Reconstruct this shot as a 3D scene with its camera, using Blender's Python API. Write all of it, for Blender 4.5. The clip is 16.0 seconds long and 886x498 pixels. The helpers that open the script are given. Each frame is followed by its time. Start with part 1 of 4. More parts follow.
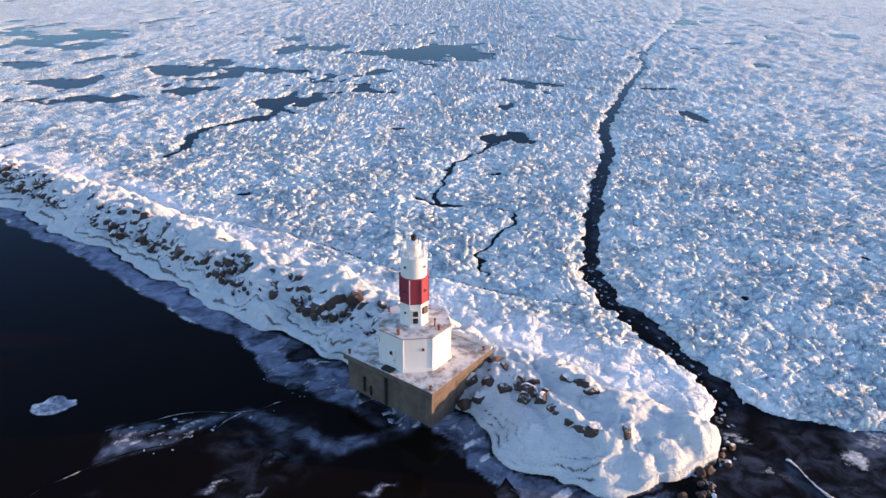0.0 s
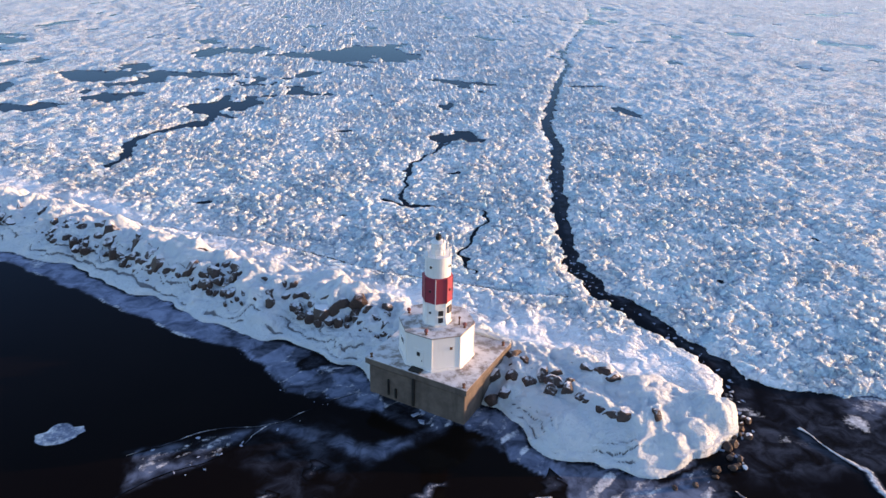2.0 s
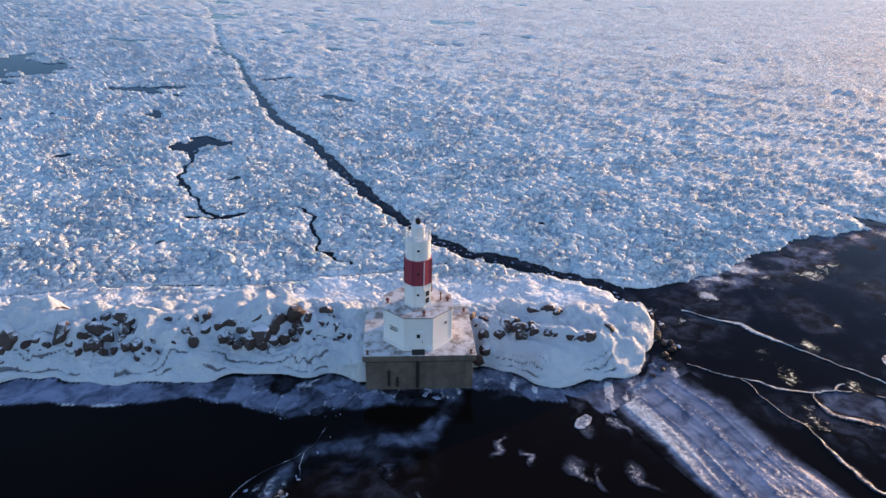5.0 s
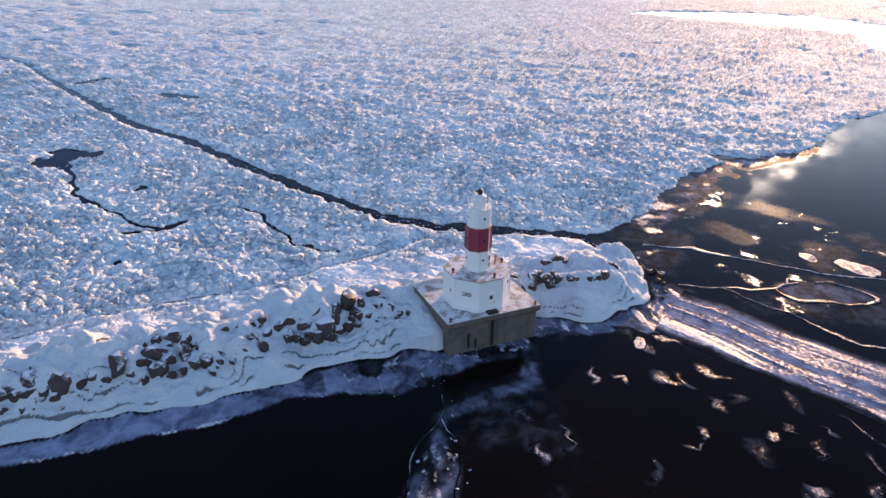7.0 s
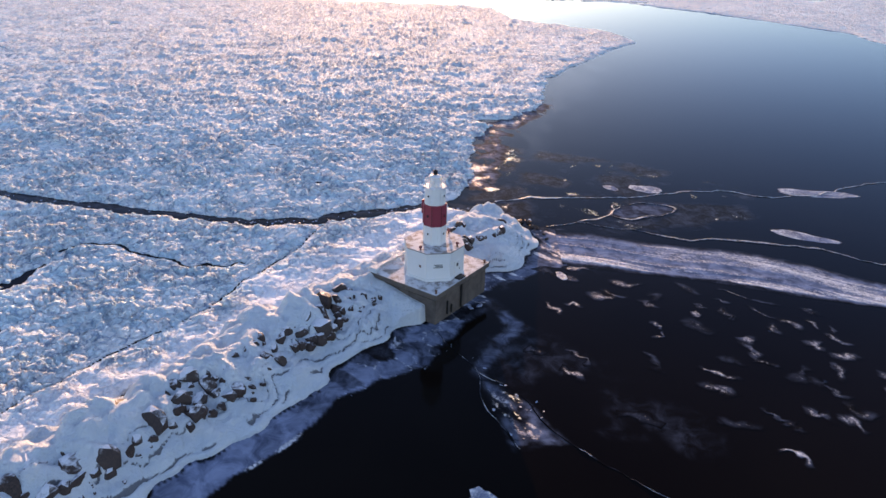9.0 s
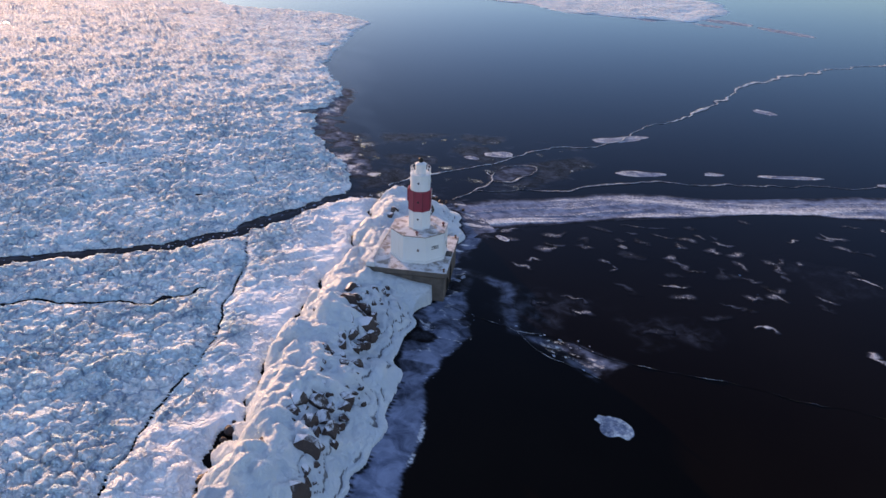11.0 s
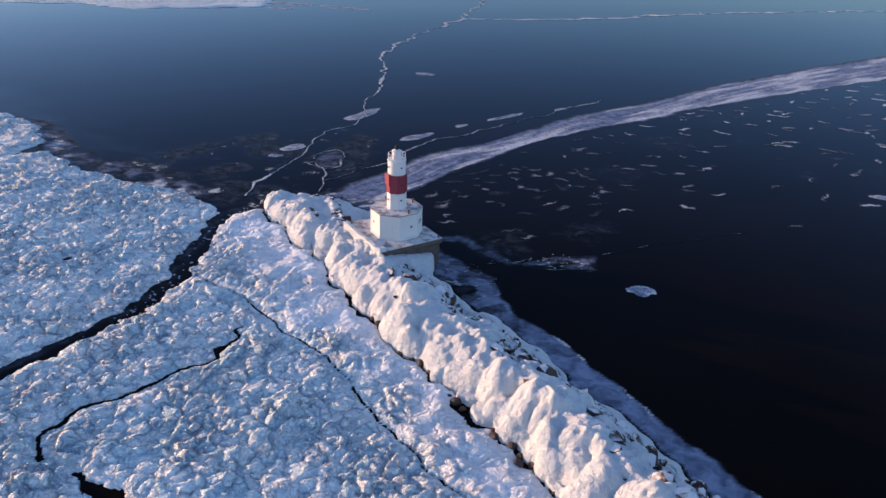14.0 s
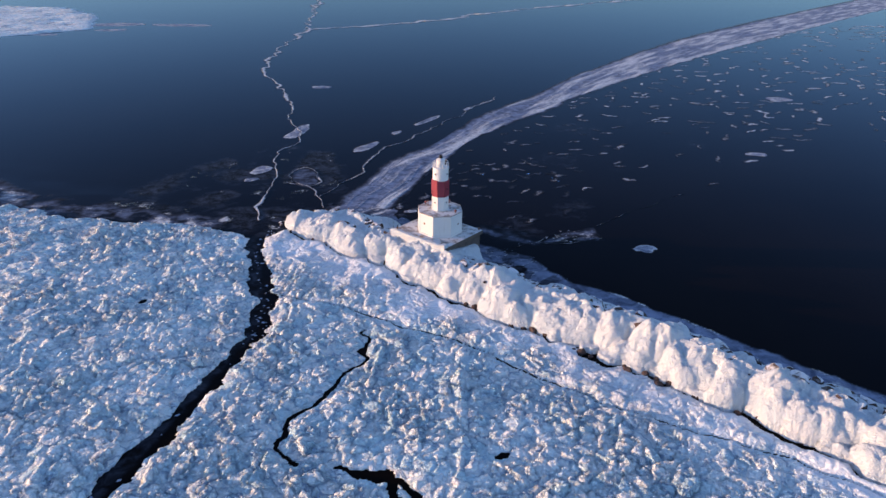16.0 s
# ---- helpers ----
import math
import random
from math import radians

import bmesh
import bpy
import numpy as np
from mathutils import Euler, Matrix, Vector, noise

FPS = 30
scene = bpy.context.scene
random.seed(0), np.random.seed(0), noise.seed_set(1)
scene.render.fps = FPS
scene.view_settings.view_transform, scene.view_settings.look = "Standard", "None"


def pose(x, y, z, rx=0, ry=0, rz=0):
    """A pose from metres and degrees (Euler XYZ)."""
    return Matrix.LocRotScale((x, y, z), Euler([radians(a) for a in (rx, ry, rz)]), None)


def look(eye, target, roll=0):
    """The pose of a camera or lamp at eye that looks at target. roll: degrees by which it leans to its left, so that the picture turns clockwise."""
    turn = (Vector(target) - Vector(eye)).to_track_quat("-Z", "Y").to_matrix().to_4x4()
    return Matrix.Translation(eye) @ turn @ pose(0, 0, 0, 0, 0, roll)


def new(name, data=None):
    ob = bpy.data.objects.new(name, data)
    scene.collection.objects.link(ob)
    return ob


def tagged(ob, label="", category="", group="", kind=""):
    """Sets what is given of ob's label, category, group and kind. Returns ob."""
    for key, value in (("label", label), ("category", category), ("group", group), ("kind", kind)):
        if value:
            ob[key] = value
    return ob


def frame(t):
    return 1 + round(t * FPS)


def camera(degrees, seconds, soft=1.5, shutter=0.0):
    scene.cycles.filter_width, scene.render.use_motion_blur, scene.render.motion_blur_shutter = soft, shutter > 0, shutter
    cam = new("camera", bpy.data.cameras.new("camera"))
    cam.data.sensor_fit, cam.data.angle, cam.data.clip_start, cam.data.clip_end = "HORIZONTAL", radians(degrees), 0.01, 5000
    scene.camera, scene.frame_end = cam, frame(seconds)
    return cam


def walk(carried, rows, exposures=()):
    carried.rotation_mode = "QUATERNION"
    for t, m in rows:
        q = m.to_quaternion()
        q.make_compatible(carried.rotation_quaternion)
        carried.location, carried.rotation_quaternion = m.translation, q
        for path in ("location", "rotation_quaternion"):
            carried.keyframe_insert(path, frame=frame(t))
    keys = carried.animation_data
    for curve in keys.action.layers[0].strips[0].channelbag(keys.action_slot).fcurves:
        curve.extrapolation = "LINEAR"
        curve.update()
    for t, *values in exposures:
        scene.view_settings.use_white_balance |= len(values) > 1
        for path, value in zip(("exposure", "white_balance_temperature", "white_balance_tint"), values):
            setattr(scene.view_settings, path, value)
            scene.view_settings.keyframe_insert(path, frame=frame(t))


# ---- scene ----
cam = camera(63.8, 16.0, soft=1.5)
EXPOSURES = [(0, 2.29, 8800, 27), (2.5, 2.25, 8750, 27), (4.5, 2.07, 8450, 27), (7, 2.20, 8950, 33), (9, 2.20, 9250, 35), (12.5, 1.90, 8650, 33), (16, 1.77, 7700, 29)]
PATH = [
    (0, (0.12, -0.009, 42.975), (0.106, 1.821, 42.166), 0.7),
    (0.5, (-1.978, 0.056, 42.92), (-1.985, 1.886, 42.112), 1.4),
    (1, (-4.819, 0.028, 42.86), (-4.739, 1.857, 42.054), 1.1),
    (1.5, (-7.902, 0.127, 42.793), (-7.777, 1.954, 41.987), 1.2),
    (2, (-11.074, 0.263, 42.716), (-10.826, 2.079, 41.914), 1.3),
    (2.5, (-15.11, 0.604, 42.667), (-14.646, 2.378, 41.869), 1.2),
    (3, (-19.573, 1.272, 42.589), (-18.96, 3.001, 41.793), 1.5),
    (3.5, (-24.903, 2.511, 42.465), (-24.167, 4.192, 41.67), 1.7),
    (4, (-30.724, 4.343, 42.394), (-29.86, 5.964, 41.602), 1.8),
    (4.5, (-37.1, 6.736, 42.311), (-36.052, 8.245, 41.52), 1.5),
    (4.7, (-39.647, 8.082, 42.301), (-38.541, 9.547, 41.508), 1.4),
    (6.8, (-65.44, 27.801, 42.465), (-63.88, 28.742, 41.64), 1.0),
    (7, (-67.635, 30.22, 42.503), (-66.044, 31.108, 41.678), 0.9),
    (7.5, (-72.498, 37.163, 42.76), (-70.843, 37.92, 41.93), 1.0),
    (8, (-76.831, 44.595, 43.111), (-75.072, 45.057, 42.279), 1.1),
    (8.5, (-80.481, 53.255, 43.563), (-78.679, 53.47, 42.722), 1.2),
    (9, (-82.938, 62.113, 44.082), (-81.125, 62.081, 43.236), 1.4),
    (9.5, (-84.191, 71.307, 44.548), (-82.399, 71.054, 43.697), 1.5),
    (10, (-84.241, 80.469, 44.934), (-82.494, 80.0, 44.079), 1.9),
    (10.2, (-83.634, 84.172, 45.001), (-81.914, 83.618, 44.144), 1.9),
    (12.3, (-68.068, 123.37, 46.058), (-66.77, 122.119, 45.192), 2.4),
    (12.5, (-65.84, 126.921, 46.108), (-64.596, 125.616, 45.245), 2.2),
    (13, (-58.969, 135.211, 46.361), (-57.894, 133.762, 45.498), 2.2),
    (13.5, (-51.394, 142.53, 46.652), (-50.545, 140.937, 45.792), 2.2),
    (14, (-42.993, 148.894, 46.908), (-42.363, 147.203, 46.048), 2.1),
    (14.5, (-33.703, 154.355, 47.265), (-33.271, 152.602, 46.403), 1.8),
    (15, (-24.341, 159.2, 48.044), (-24.018, 157.425, 47.18), 1.7),
    (15.5, (-15.931, 164.734, 49.639), (-15.722, 162.942, 48.775), 1.1),
    (16, (-9.16, 170.8, 51.809), (-9.07, 168.992, 50.958), 1.0),
]
walk(cam, [(t, look(eye, target, roll)) for t, eye, target, roll in PATH], exposures=EXPOSURES)

# ---- light ----
SUN_AZIMUTH, SUN_ELEVATION = 2.9, 5.8          # degrees: anticlockwise from +x, above the horizon
sun_way = Vector((math.cos(radians(SUN_AZIMUTH)) * math.cos(radians(SUN_ELEVATION)),
                  math.sin(radians(SUN_AZIMUTH)) * math.cos(radians(SUN_ELEVATION)),
                  math.sin(radians(SUN_ELEVATION))))
world = bpy.data.worlds.new("winter_sky")
world.use_nodes = True
scene.world = world
wt = world.node_tree
sky = wt.nodes.new("ShaderNodeTexSky")
sky.sky_type = 'NISHITA'
sky.sun_disc = False
sky.sun_elevation = radians(SUN_ELEVATION)
sky.sun_rotation = radians(90 - SUN_AZIMUTH)
sky.altitude = 200
sky.air_density, sky.dust_density, sky.ozone_density = 1.0, 0.7, 3.6
wt.links.new(sky.outputs[0], wt.nodes["Background"].inputs[0])
wt.nodes["Background"].inputs[1].default_value = 0.15
sun_data = bpy.data.lights.new("sun", 'SUN')
sun_data.energy, sun_data.angle, sun_data.color = 1.7, radians(0.53), (1.0, 0.73, 0.48)
sun_ob = new("sun", sun_data)
sun_ob.matrix_world = look(sun_way * 400, (0, 0, 0))


# ---- materials ----
class Nodes:
    """A short way to write a node material."""

    def __init__(self, name):
        self.mat = bpy.data.materials.new(name)
        self.mat.use_nodes = True
        self.t = self.mat.node_tree
        self.bsdf = self.t.nodes["Principled BSDF"]
        self.place = self.t.nodes.new("ShaderNodeNewGeometry").outputs["Position"]

    def add(self, kind, **inputs):
        n = self.t.nodes.new(kind)
        for key, value in inputs.items():
            self.feed(n.inputs[key.replace("_", " ")], value)
        return n

    def feed(self, socket, value):
        if isinstance(value, bpy.types.NodeSocket):
            self.t.links.new(value, socket)
        else:
            socket.default_value = value

    def noise(self, scale, detail=4.0, rough=0.55, stretch=None, vector=None, distortion=0.0):
        v = vector or self.place
        if stretch:
            m = self.add("ShaderNodeMapping", Vector=v, Scale=stretch)
            v = m.outputs[0]
        n = self.add("ShaderNodeTexNoise", Vector=v, Scale=scale, Detail=detail, Roughness=rough, Distortion=distortion)
        return n.outputs[0]

    def warped(self, scale, amount):
        """The place, shaken by noise."""
        c = self.add("ShaderNodeTexNoise", Vector=self.place, Scale=scale, Detail=3.0).outputs["Color"]
        m = self.t.nodes.new("ShaderNodeVectorMath")
        m.operation = 'SCALE'
        m.inputs["Scale"].default_value = amount
        self.feed(m.inputs[0], c)
        a = self.t.nodes.new("ShaderNodeVectorMath")
        self.feed(a.inputs[0], self.place)
        self.feed(a.inputs[1], m.outputs[0])
        return a.outputs[0]

    def cells(self, scale, vector):
        """Broken pieces: a chance value for each, and the distance from its border."""
        a = self.add("ShaderNodeTexVoronoi", Vector=vector, Scale=scale)
        b = self.add("ShaderNodeTexVoronoi", Vector=vector, Scale=scale)
        b.feature = 'DISTANCE_TO_EDGE'
        r = self.t.nodes.new("ShaderNodeSeparateColor")
        self.feed(r.inputs[0], a.outputs["Color"])
        return r.outputs[0], b.outputs["Distance"]

    def ramp(self, value, low, high):
        n = self.add("ShaderNodeMapRange", Value=value, From_Min=low, From_Max=high)
        n.interpolation_type = 'SMOOTHSTEP'
        return n.outputs[0]

    def math(self, op, a, b=0.0, clamp=False):
        n = self.t.nodes.new("ShaderNodeMath")
        n.operation, n.use_clamp = op, clamp
        self.feed(n.inputs[0], a)
        self.feed(n.inputs[1], b)
        return n.outputs[0]

    def mix(self, factor, a, b):
        n = self.t.nodes.new("ShaderNodeMix")
        n.data_type = 'RGBA'
        self.feed(n.inputs[0], factor)
        self.feed(n.inputs[6], a if isinstance(a, bpy.types.NodeSocket) else (*a, 1))
        self.feed(n.inputs[7], b if isinstance(b, bpy.types.NodeSocket) else (*b, 1))
        return n.outputs[2]

    def blend(self, factor, a, b):
        n = self.t.nodes.new("ShaderNodeMix")
        self.feed(n.inputs[0], factor)
        self.feed(n.inputs[2], a)
        self.feed(n.inputs[3], b)
        return n.outputs[0]

    def attribute(self, name):
        n = self.t.nodes.new("ShaderNodeAttribute")
        n.attribute_name = name
        return n.outputs["Fac"]

    def up(self):
        n = self.t.nodes.new("ShaderNodeSeparateXYZ")
        g = self.t.nodes.new("ShaderNodeNewGeometry")
        self.t.links.new(g.outputs["Normal"], n.inputs[0])
        return n.outputs[2]

    def own(self):
        return self.t.nodes.new("ShaderNodeTexCoord").outputs["Object"]

    def chance(self):
        return self.t.nodes.new("ShaderNodeObjectInfo").outputs["Random"]

    def bump(self, height, strength, distance):
        n = self.add("ShaderNodeBump", Height=height, Strength=strength, Distance=distance)
        self.feed(self.bsdf.inputs["Normal"], n.outputs[0])

    def set(self, color=None, rough=None, metal=0.0, spec=None, ior=None):
        if color is not None:
            self.feed(self.bsdf.inputs["Base Color"], color if isinstance(color, bpy.types.NodeSocket) else (*color, 1))
        if rough is not None:
            self.feed(self.bsdf.inputs["Roughness"], rough)
        self.feed(self.bsdf.inputs["Metallic"], metal)
        if spec is not None:
            self.feed(self.bsdf.inputs["Specular IOR Level"], spec)
        if ior is not None:
            self.feed(self.bsdf.inputs["IOR"], ior)
        return self.mat


def snow_material():
    """Wind-packed snow and glazed spray ice."""
    n = Nodes("packed_snow")
    big, fine = n.noise(0.35, 3), n.noise(5.0, 5, 0.65)
    color = n.mix(n.ramp(big, 0.35, 0.7), (0.57, 0.645, 0.695), (0.70, 0.73, 0.745))
    color = n.mix(n.ramp(fine, 0.62, 0.8), color, (0.62, 0.67, 0.73))
    # groove lines: exposed dark ice, with the ledges' shade put into the colour
    color = n.mix(n.math('MULTIPLY', n.ramp(n.math('ADD', n.attribute("bare_and_shade"), n.math('MULTIPLY', n.math('SUBTRACT', fine, 0.5), 0.9)), 0.42, 0.78), 0.85), color, (0.10, 0.10, 0.115))
    n.bump(n.math('ADD', n.math('MULTIPLY', n.noise(1.4, 5, 0.65), 1.6), n.math('MULTIPLY', fine, 0.65)), 0.9, 0.40)
    return n.set(color, n.blend(big, 0.65, 0.85), spec=0.12)


def pack_material():
    """Jumbled white drift ice: snowed-over and exposed blue slabs frozen together, dark gaps between them; shade is
    partly painted into the blues and the gaps.
    """
    n = Nodes("pack_ice")
    big, mid, fine = n.noise(0.07, 3), n.noise(0.8, 6, 0.65), n.noise(3.2, 5, 0.7)
    patch = n.noise(0.24, 4, 0.6, distortion=0.5)
    shaken = n.warped(1.1, 1.3)
    piece, border = n.cells(0.62, shaken)
    chip, chip_border = n.cells(1.7, n.warped(2.2, 0.6))
    color = n.mix(n.ramp(mid, 0.38, 0.58), (0.80, 0.89, 0.905), (0.95, 0.95, 0.93))
    # these blues mix real ice colour with the cyan tint of shaded ice
    color = n.mix(n.math('MULTIPLY', n.ramp(big, 0.48, 0.72), 0.35), color, (0.66, 0.82, 0.87))
    color = n.mix(n.math('MULTIPLY', n.ramp(patch, 0.52, 0.66), 0.45), color, (0.53, 0.76, 0.84))
    color = n.mix(n.math('MULTIPLY', n.ramp(piece, 0.55, 0.90), 0.62), color, (0.45, 0.73, 0.82))
    color = n.mix(n.math('MULTIPLY', n.ramp(chip, 0.78, 0.9), 0.4), color, (0.37, 0.62, 0.73))
    # darker between pieces: exposed ice, with crevice shade painted in
    gaps = n.math('MULTIPLY', n.math('SUBTRACT', 1.0, n.ramp(border, 0.0, 0.12)), n.ramp(n.math('ADD', n.noise(0.6, 3), n.math('MULTIPLY', n.attribute("jumble"), 0.16)), 0.56, 0.74))
    color = n.mix(n.math('MULTIPLY', gaps, 0.75), color, (0.16, 0.28, 0.43))
    drifted = n.attribute("drifted")
    color = n.mix(n.math('MULTIPLY', drifted, 0.75), color, n.mix(mid, (0.74, 0.80, 0.86), (0.91, 0.91, 0.915)))
    relief = n.math('ADD', n.math('MULTIPLY', n.ramp(border, 0.0, 0.20), 0.46), n.math('MULTIPLY', piece, 0.44))
    relief = n.math('ADD', relief, n.math('ADD', n.math('MULTIPLY', n.ramp(chip_border, 0.0, 0.11), 0.18), n.math('MULTIPLY', chip, 0.22)))
    relief = n.math('ADD', relief, n.math('ADD', n.math('MULTIPLY', mid, 0.85), n.math('MULTIPLY', fine, 0.22)))
    relief = n.math('MULTIPLY', relief, n.math('SUBTRACT', n.attribute("jumble"), n.math('MULTIPLY', drifted, 0.45)))
    n.bump(relief, 1.0, 0.60)
    return n.set(color, 0.8, spec=0.10)


def lake_material():
    """Clear black lake ice, with frost, drifted snow and refrozen slush where the sheet's own fields say."""
    n = Nodes("black_ice")
    frost, slush, skim = n.math('MINIMUM', n.attribute("frost"), 0.70), n.attribute("slush"), n.attribute("skim")
    fine, mid = n.noise(2.2, 6, 0.7), n.noise(0.5, 4, 0.6, distortion=0.6)
    dark = n.mix(n.ramp(n.noise(0.03, 3), 0.3, 0.7), (0.0050, 0.0032, 0.0024), (0.0078, 0.0052, 0.0040))
    grey = n.mix(n.ramp(mid, 0.3, 0.7), (0.085, 0.115, 0.18), (0.25, 0.31, 0.43))
    film = n.math('MULTIPLY', slush, n.ramp(n.math('ADD', n.math('MULTIPLY', slush, 0.6), mid), 0.35, 0.95), True)
    color = n.mix(film, dark, grey)
    cover = n.ramp(n.math('ADD', frost, n.math('MULTIPLY', n.math('SUBTRACT', fine, 0.5), 1.1)), 0.35, 0.75)
    color = n.mix(cover, color, n.mix(n.ramp(n.noise(0.9, 5, 0.7), 0.35, 0.65), (0.38, 0.40, 0.44), (0.74, 0.745, 0.76)))
    rough = n.blend(cover, n.blend(film, n.blend(mid, 0.04, 0.10), 0.70), 0.90)
    ripple = n.noise(1.3, 3, 0.5, stretch=(1, 0.25, 1))
    relief = n.math('ADD', n.math('MULTIPLY', cover, 0.8), n.math('ADD', n.math('MULTIPLY', ripple, 0.06), n.math('MULTIPLY', n.math('MULTIPLY', fine, cover), 0.8)))
    n.bump(relief, 0.5, 0.12)
    mat = n.set(color, rough, ior=1.31, spec=0.0)
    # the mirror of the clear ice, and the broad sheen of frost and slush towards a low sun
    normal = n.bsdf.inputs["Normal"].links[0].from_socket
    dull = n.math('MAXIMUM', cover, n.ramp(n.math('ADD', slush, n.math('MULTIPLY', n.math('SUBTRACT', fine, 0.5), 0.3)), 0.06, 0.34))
    # blue gloss tint puts the deeper blue of the reflected sky into the colour
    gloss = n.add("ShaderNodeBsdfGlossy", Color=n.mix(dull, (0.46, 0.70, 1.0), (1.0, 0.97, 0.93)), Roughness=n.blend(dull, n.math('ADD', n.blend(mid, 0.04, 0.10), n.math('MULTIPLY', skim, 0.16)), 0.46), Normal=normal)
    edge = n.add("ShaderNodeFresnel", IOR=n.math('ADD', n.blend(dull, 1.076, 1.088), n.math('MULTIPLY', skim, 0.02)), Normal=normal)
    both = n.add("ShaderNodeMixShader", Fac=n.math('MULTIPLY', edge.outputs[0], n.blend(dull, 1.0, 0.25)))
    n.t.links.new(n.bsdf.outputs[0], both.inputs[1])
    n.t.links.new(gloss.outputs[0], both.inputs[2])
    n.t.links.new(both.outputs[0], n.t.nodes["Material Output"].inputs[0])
    return mat


def rock_material(name, snowy):
    """Brown-grey quarry stone; snowy: snow lies on the level faces."""
    n = Nodes(name)
    v = n.own()
    grain, mid = n.noise(9.0, 5, 0.7, vector=v), n.noise(1.7, 4, vector=v)
    color = n.mix(n.ramp(grain, 0.3, 0.7), (0.020, 0.013, 0.012), (0.088, 0.047, 0.038))
    color = n.mix(n.chance(), color, n.mix(mid, (0.032, 0.025, 0.025), (0.095, 0.060, 0.052)))
    if snowy:
        snow = n.ramp(n.math('ADD', n.math('ADD', n.up(), n.math('MULTIPLY', n.chance(), 0.30)), n.math('MULTIPLY', n.math('SUBTRACT', mid, 0.5), 0.8)), 0.86, 1.08)
        color = n.mix(snow, color, n.mix(grain, (0.50, 0.51, 0.56), (0.80, 0.81, 0.83)))
    else:
        color = n.mix(n.ramp(mid, 0.58, 0.72), color, (0.11, 0.085, 0.072))
    n.bump(n.math('ADD', mid, n.math('MULTIPLY', grain, 0.4)), 0.8, 0.15)
    return n.set(color, 0.65, spec=0.3)


def concrete_material(name, low, high, streak, dusted=0.0):
    """Weathered concrete with run-off streaks; level faces may carry wind-blown snow."""
    n = Nodes(name)
    grain, mid = n.noise(7.0, 6, 0.7), n.noise(0.9, 4, 0.6)
    color = n.mix(n.ramp(mid, 0.3, 0.7), low, high)
    runs = n.noise(1.3, 4, 0.6, stretch=(1, 1, 0.07))
    color = n.mix(n.math('MULTIPLY', n.ramp(runs, 0.52, 0.75), 0.75), color, streak)
    color = n.mix(n.math('MULTIPLY', n.ramp(grain, 0.6, 0.8), 0.35), color, streak)
    if dusted:
        snow = n.math('MULTIPLY', n.ramp(n.up(), 0.7, 0.95), n.ramp(n.math('ADD', mid, n.math('MULTIPLY', grain, 0.35)), 0.95 - dusted, 1.15 - dusted))
        color = n.mix(n.math('MULTIPLY', snow, 0.62), color, (0.78, 0.79, 0.82))
    n.bump(n.math('ADD', grain, mid), 0.5, 0.05)
    return n.set(color, 0.8, spec=0.3)


def paint_material(name, color, dirt, amount, rough=0.5):
    """Weathered paint on steel or concrete, with rust runs and chalking."""
    n = Nodes(name)
    runs, mid, grain = n.noise(2.5, 5, 0.65, stretch=(1, 1, 0.10)), n.noise(1.1, 4), n.noise(14.0, 4, 0.7)
    c = n.mix(n.math('MULTIPLY', mid, 0.35), color, tuple(0.82 * v for v in color))
    c = n.mix(n.math('MULTIPLY', n.ramp(runs, 0.55, 0.78), amount), c, dirt)
    c = n.mix(n.math('MULTIPLY', n.ramp(grain, 0.66, 0.8), amount), c, dirt)
    n.bump(n.math('ADD', grain, mid), 0.25, 0.02)
    return n.set(c, n.blend(mid, rough, rough + 0.2), spec=0.4)


def plain_material(name, color, rough, metal=0.0):
    n = Nodes(name)
    g = n.noise(12.0, 4, 0.6)
    return n.set(n.mix(g, tuple(0.75 * v for v in color), tuple(min(1, 1.2 * v) for v in color)), n.blend(g, rough, min(1, rough + 0.15)), metal)


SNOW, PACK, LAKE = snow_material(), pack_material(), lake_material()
ROCK, WET_ROCK = rock_material("quarry_stone", True), rock_material("wave_washed_stone", False)
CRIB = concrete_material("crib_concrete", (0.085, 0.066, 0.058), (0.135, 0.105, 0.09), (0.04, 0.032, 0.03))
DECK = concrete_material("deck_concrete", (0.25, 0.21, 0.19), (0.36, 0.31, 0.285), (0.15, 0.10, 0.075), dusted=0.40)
WHITE = paint_material("white_paint", (0.72, 0.72, 0.71), (0.36, 0.27, 0.21), 0.35)
HOUSE = paint_material("white_wall_paint", (0.70, 0.70, 0.695), (0.45, 0.38, 0.32), 0.30)
RED = paint_material("red_paint", (0.31, 0.036, 0.058), (0.15, 0.02, 0.03), 0.6, 0.4)
RED_DARK = paint_material("dark_red_paint", (0.16, 0.02, 0.03), (0.08, 0.015, 0.02), 0.6, 0.4)
PALE_ICE = plain_material("pale_ice", (0.22, 0.28, 0.38), 0.45)
BRIGHT_RED = plain_material("faded_red_enamel", (0.20, 0.05, 0.05), 0.5)
DARK = plain_material("dark_steel", (0.03, 0.028, 0.027), 0.5, 0.6)
BLACK = plain_material("black_opening", (0.012, 0.012, 0.014), 0.35)
RUST = plain_material("rusty_steel", (0.16, 0.065, 0.035), 0.75, 0.3)
GLASS = plain_material("lamp_glass", (0.05, 0.06, 0.07), 0.08)


# ---- building blocks ----
def hash2(ix, iy, seed):
    n = (ix.astype(np.int64) * 374761393 + iy.astype(np.int64) * 668265263 + seed * 1274126177) & 0x7fffffff
    n = ((n ^ (n >> 13)) * 1274126177) & 0x7fffffff
    return ((n ^ (n >> 16)) & 0xffffff) / float(0xffffff)


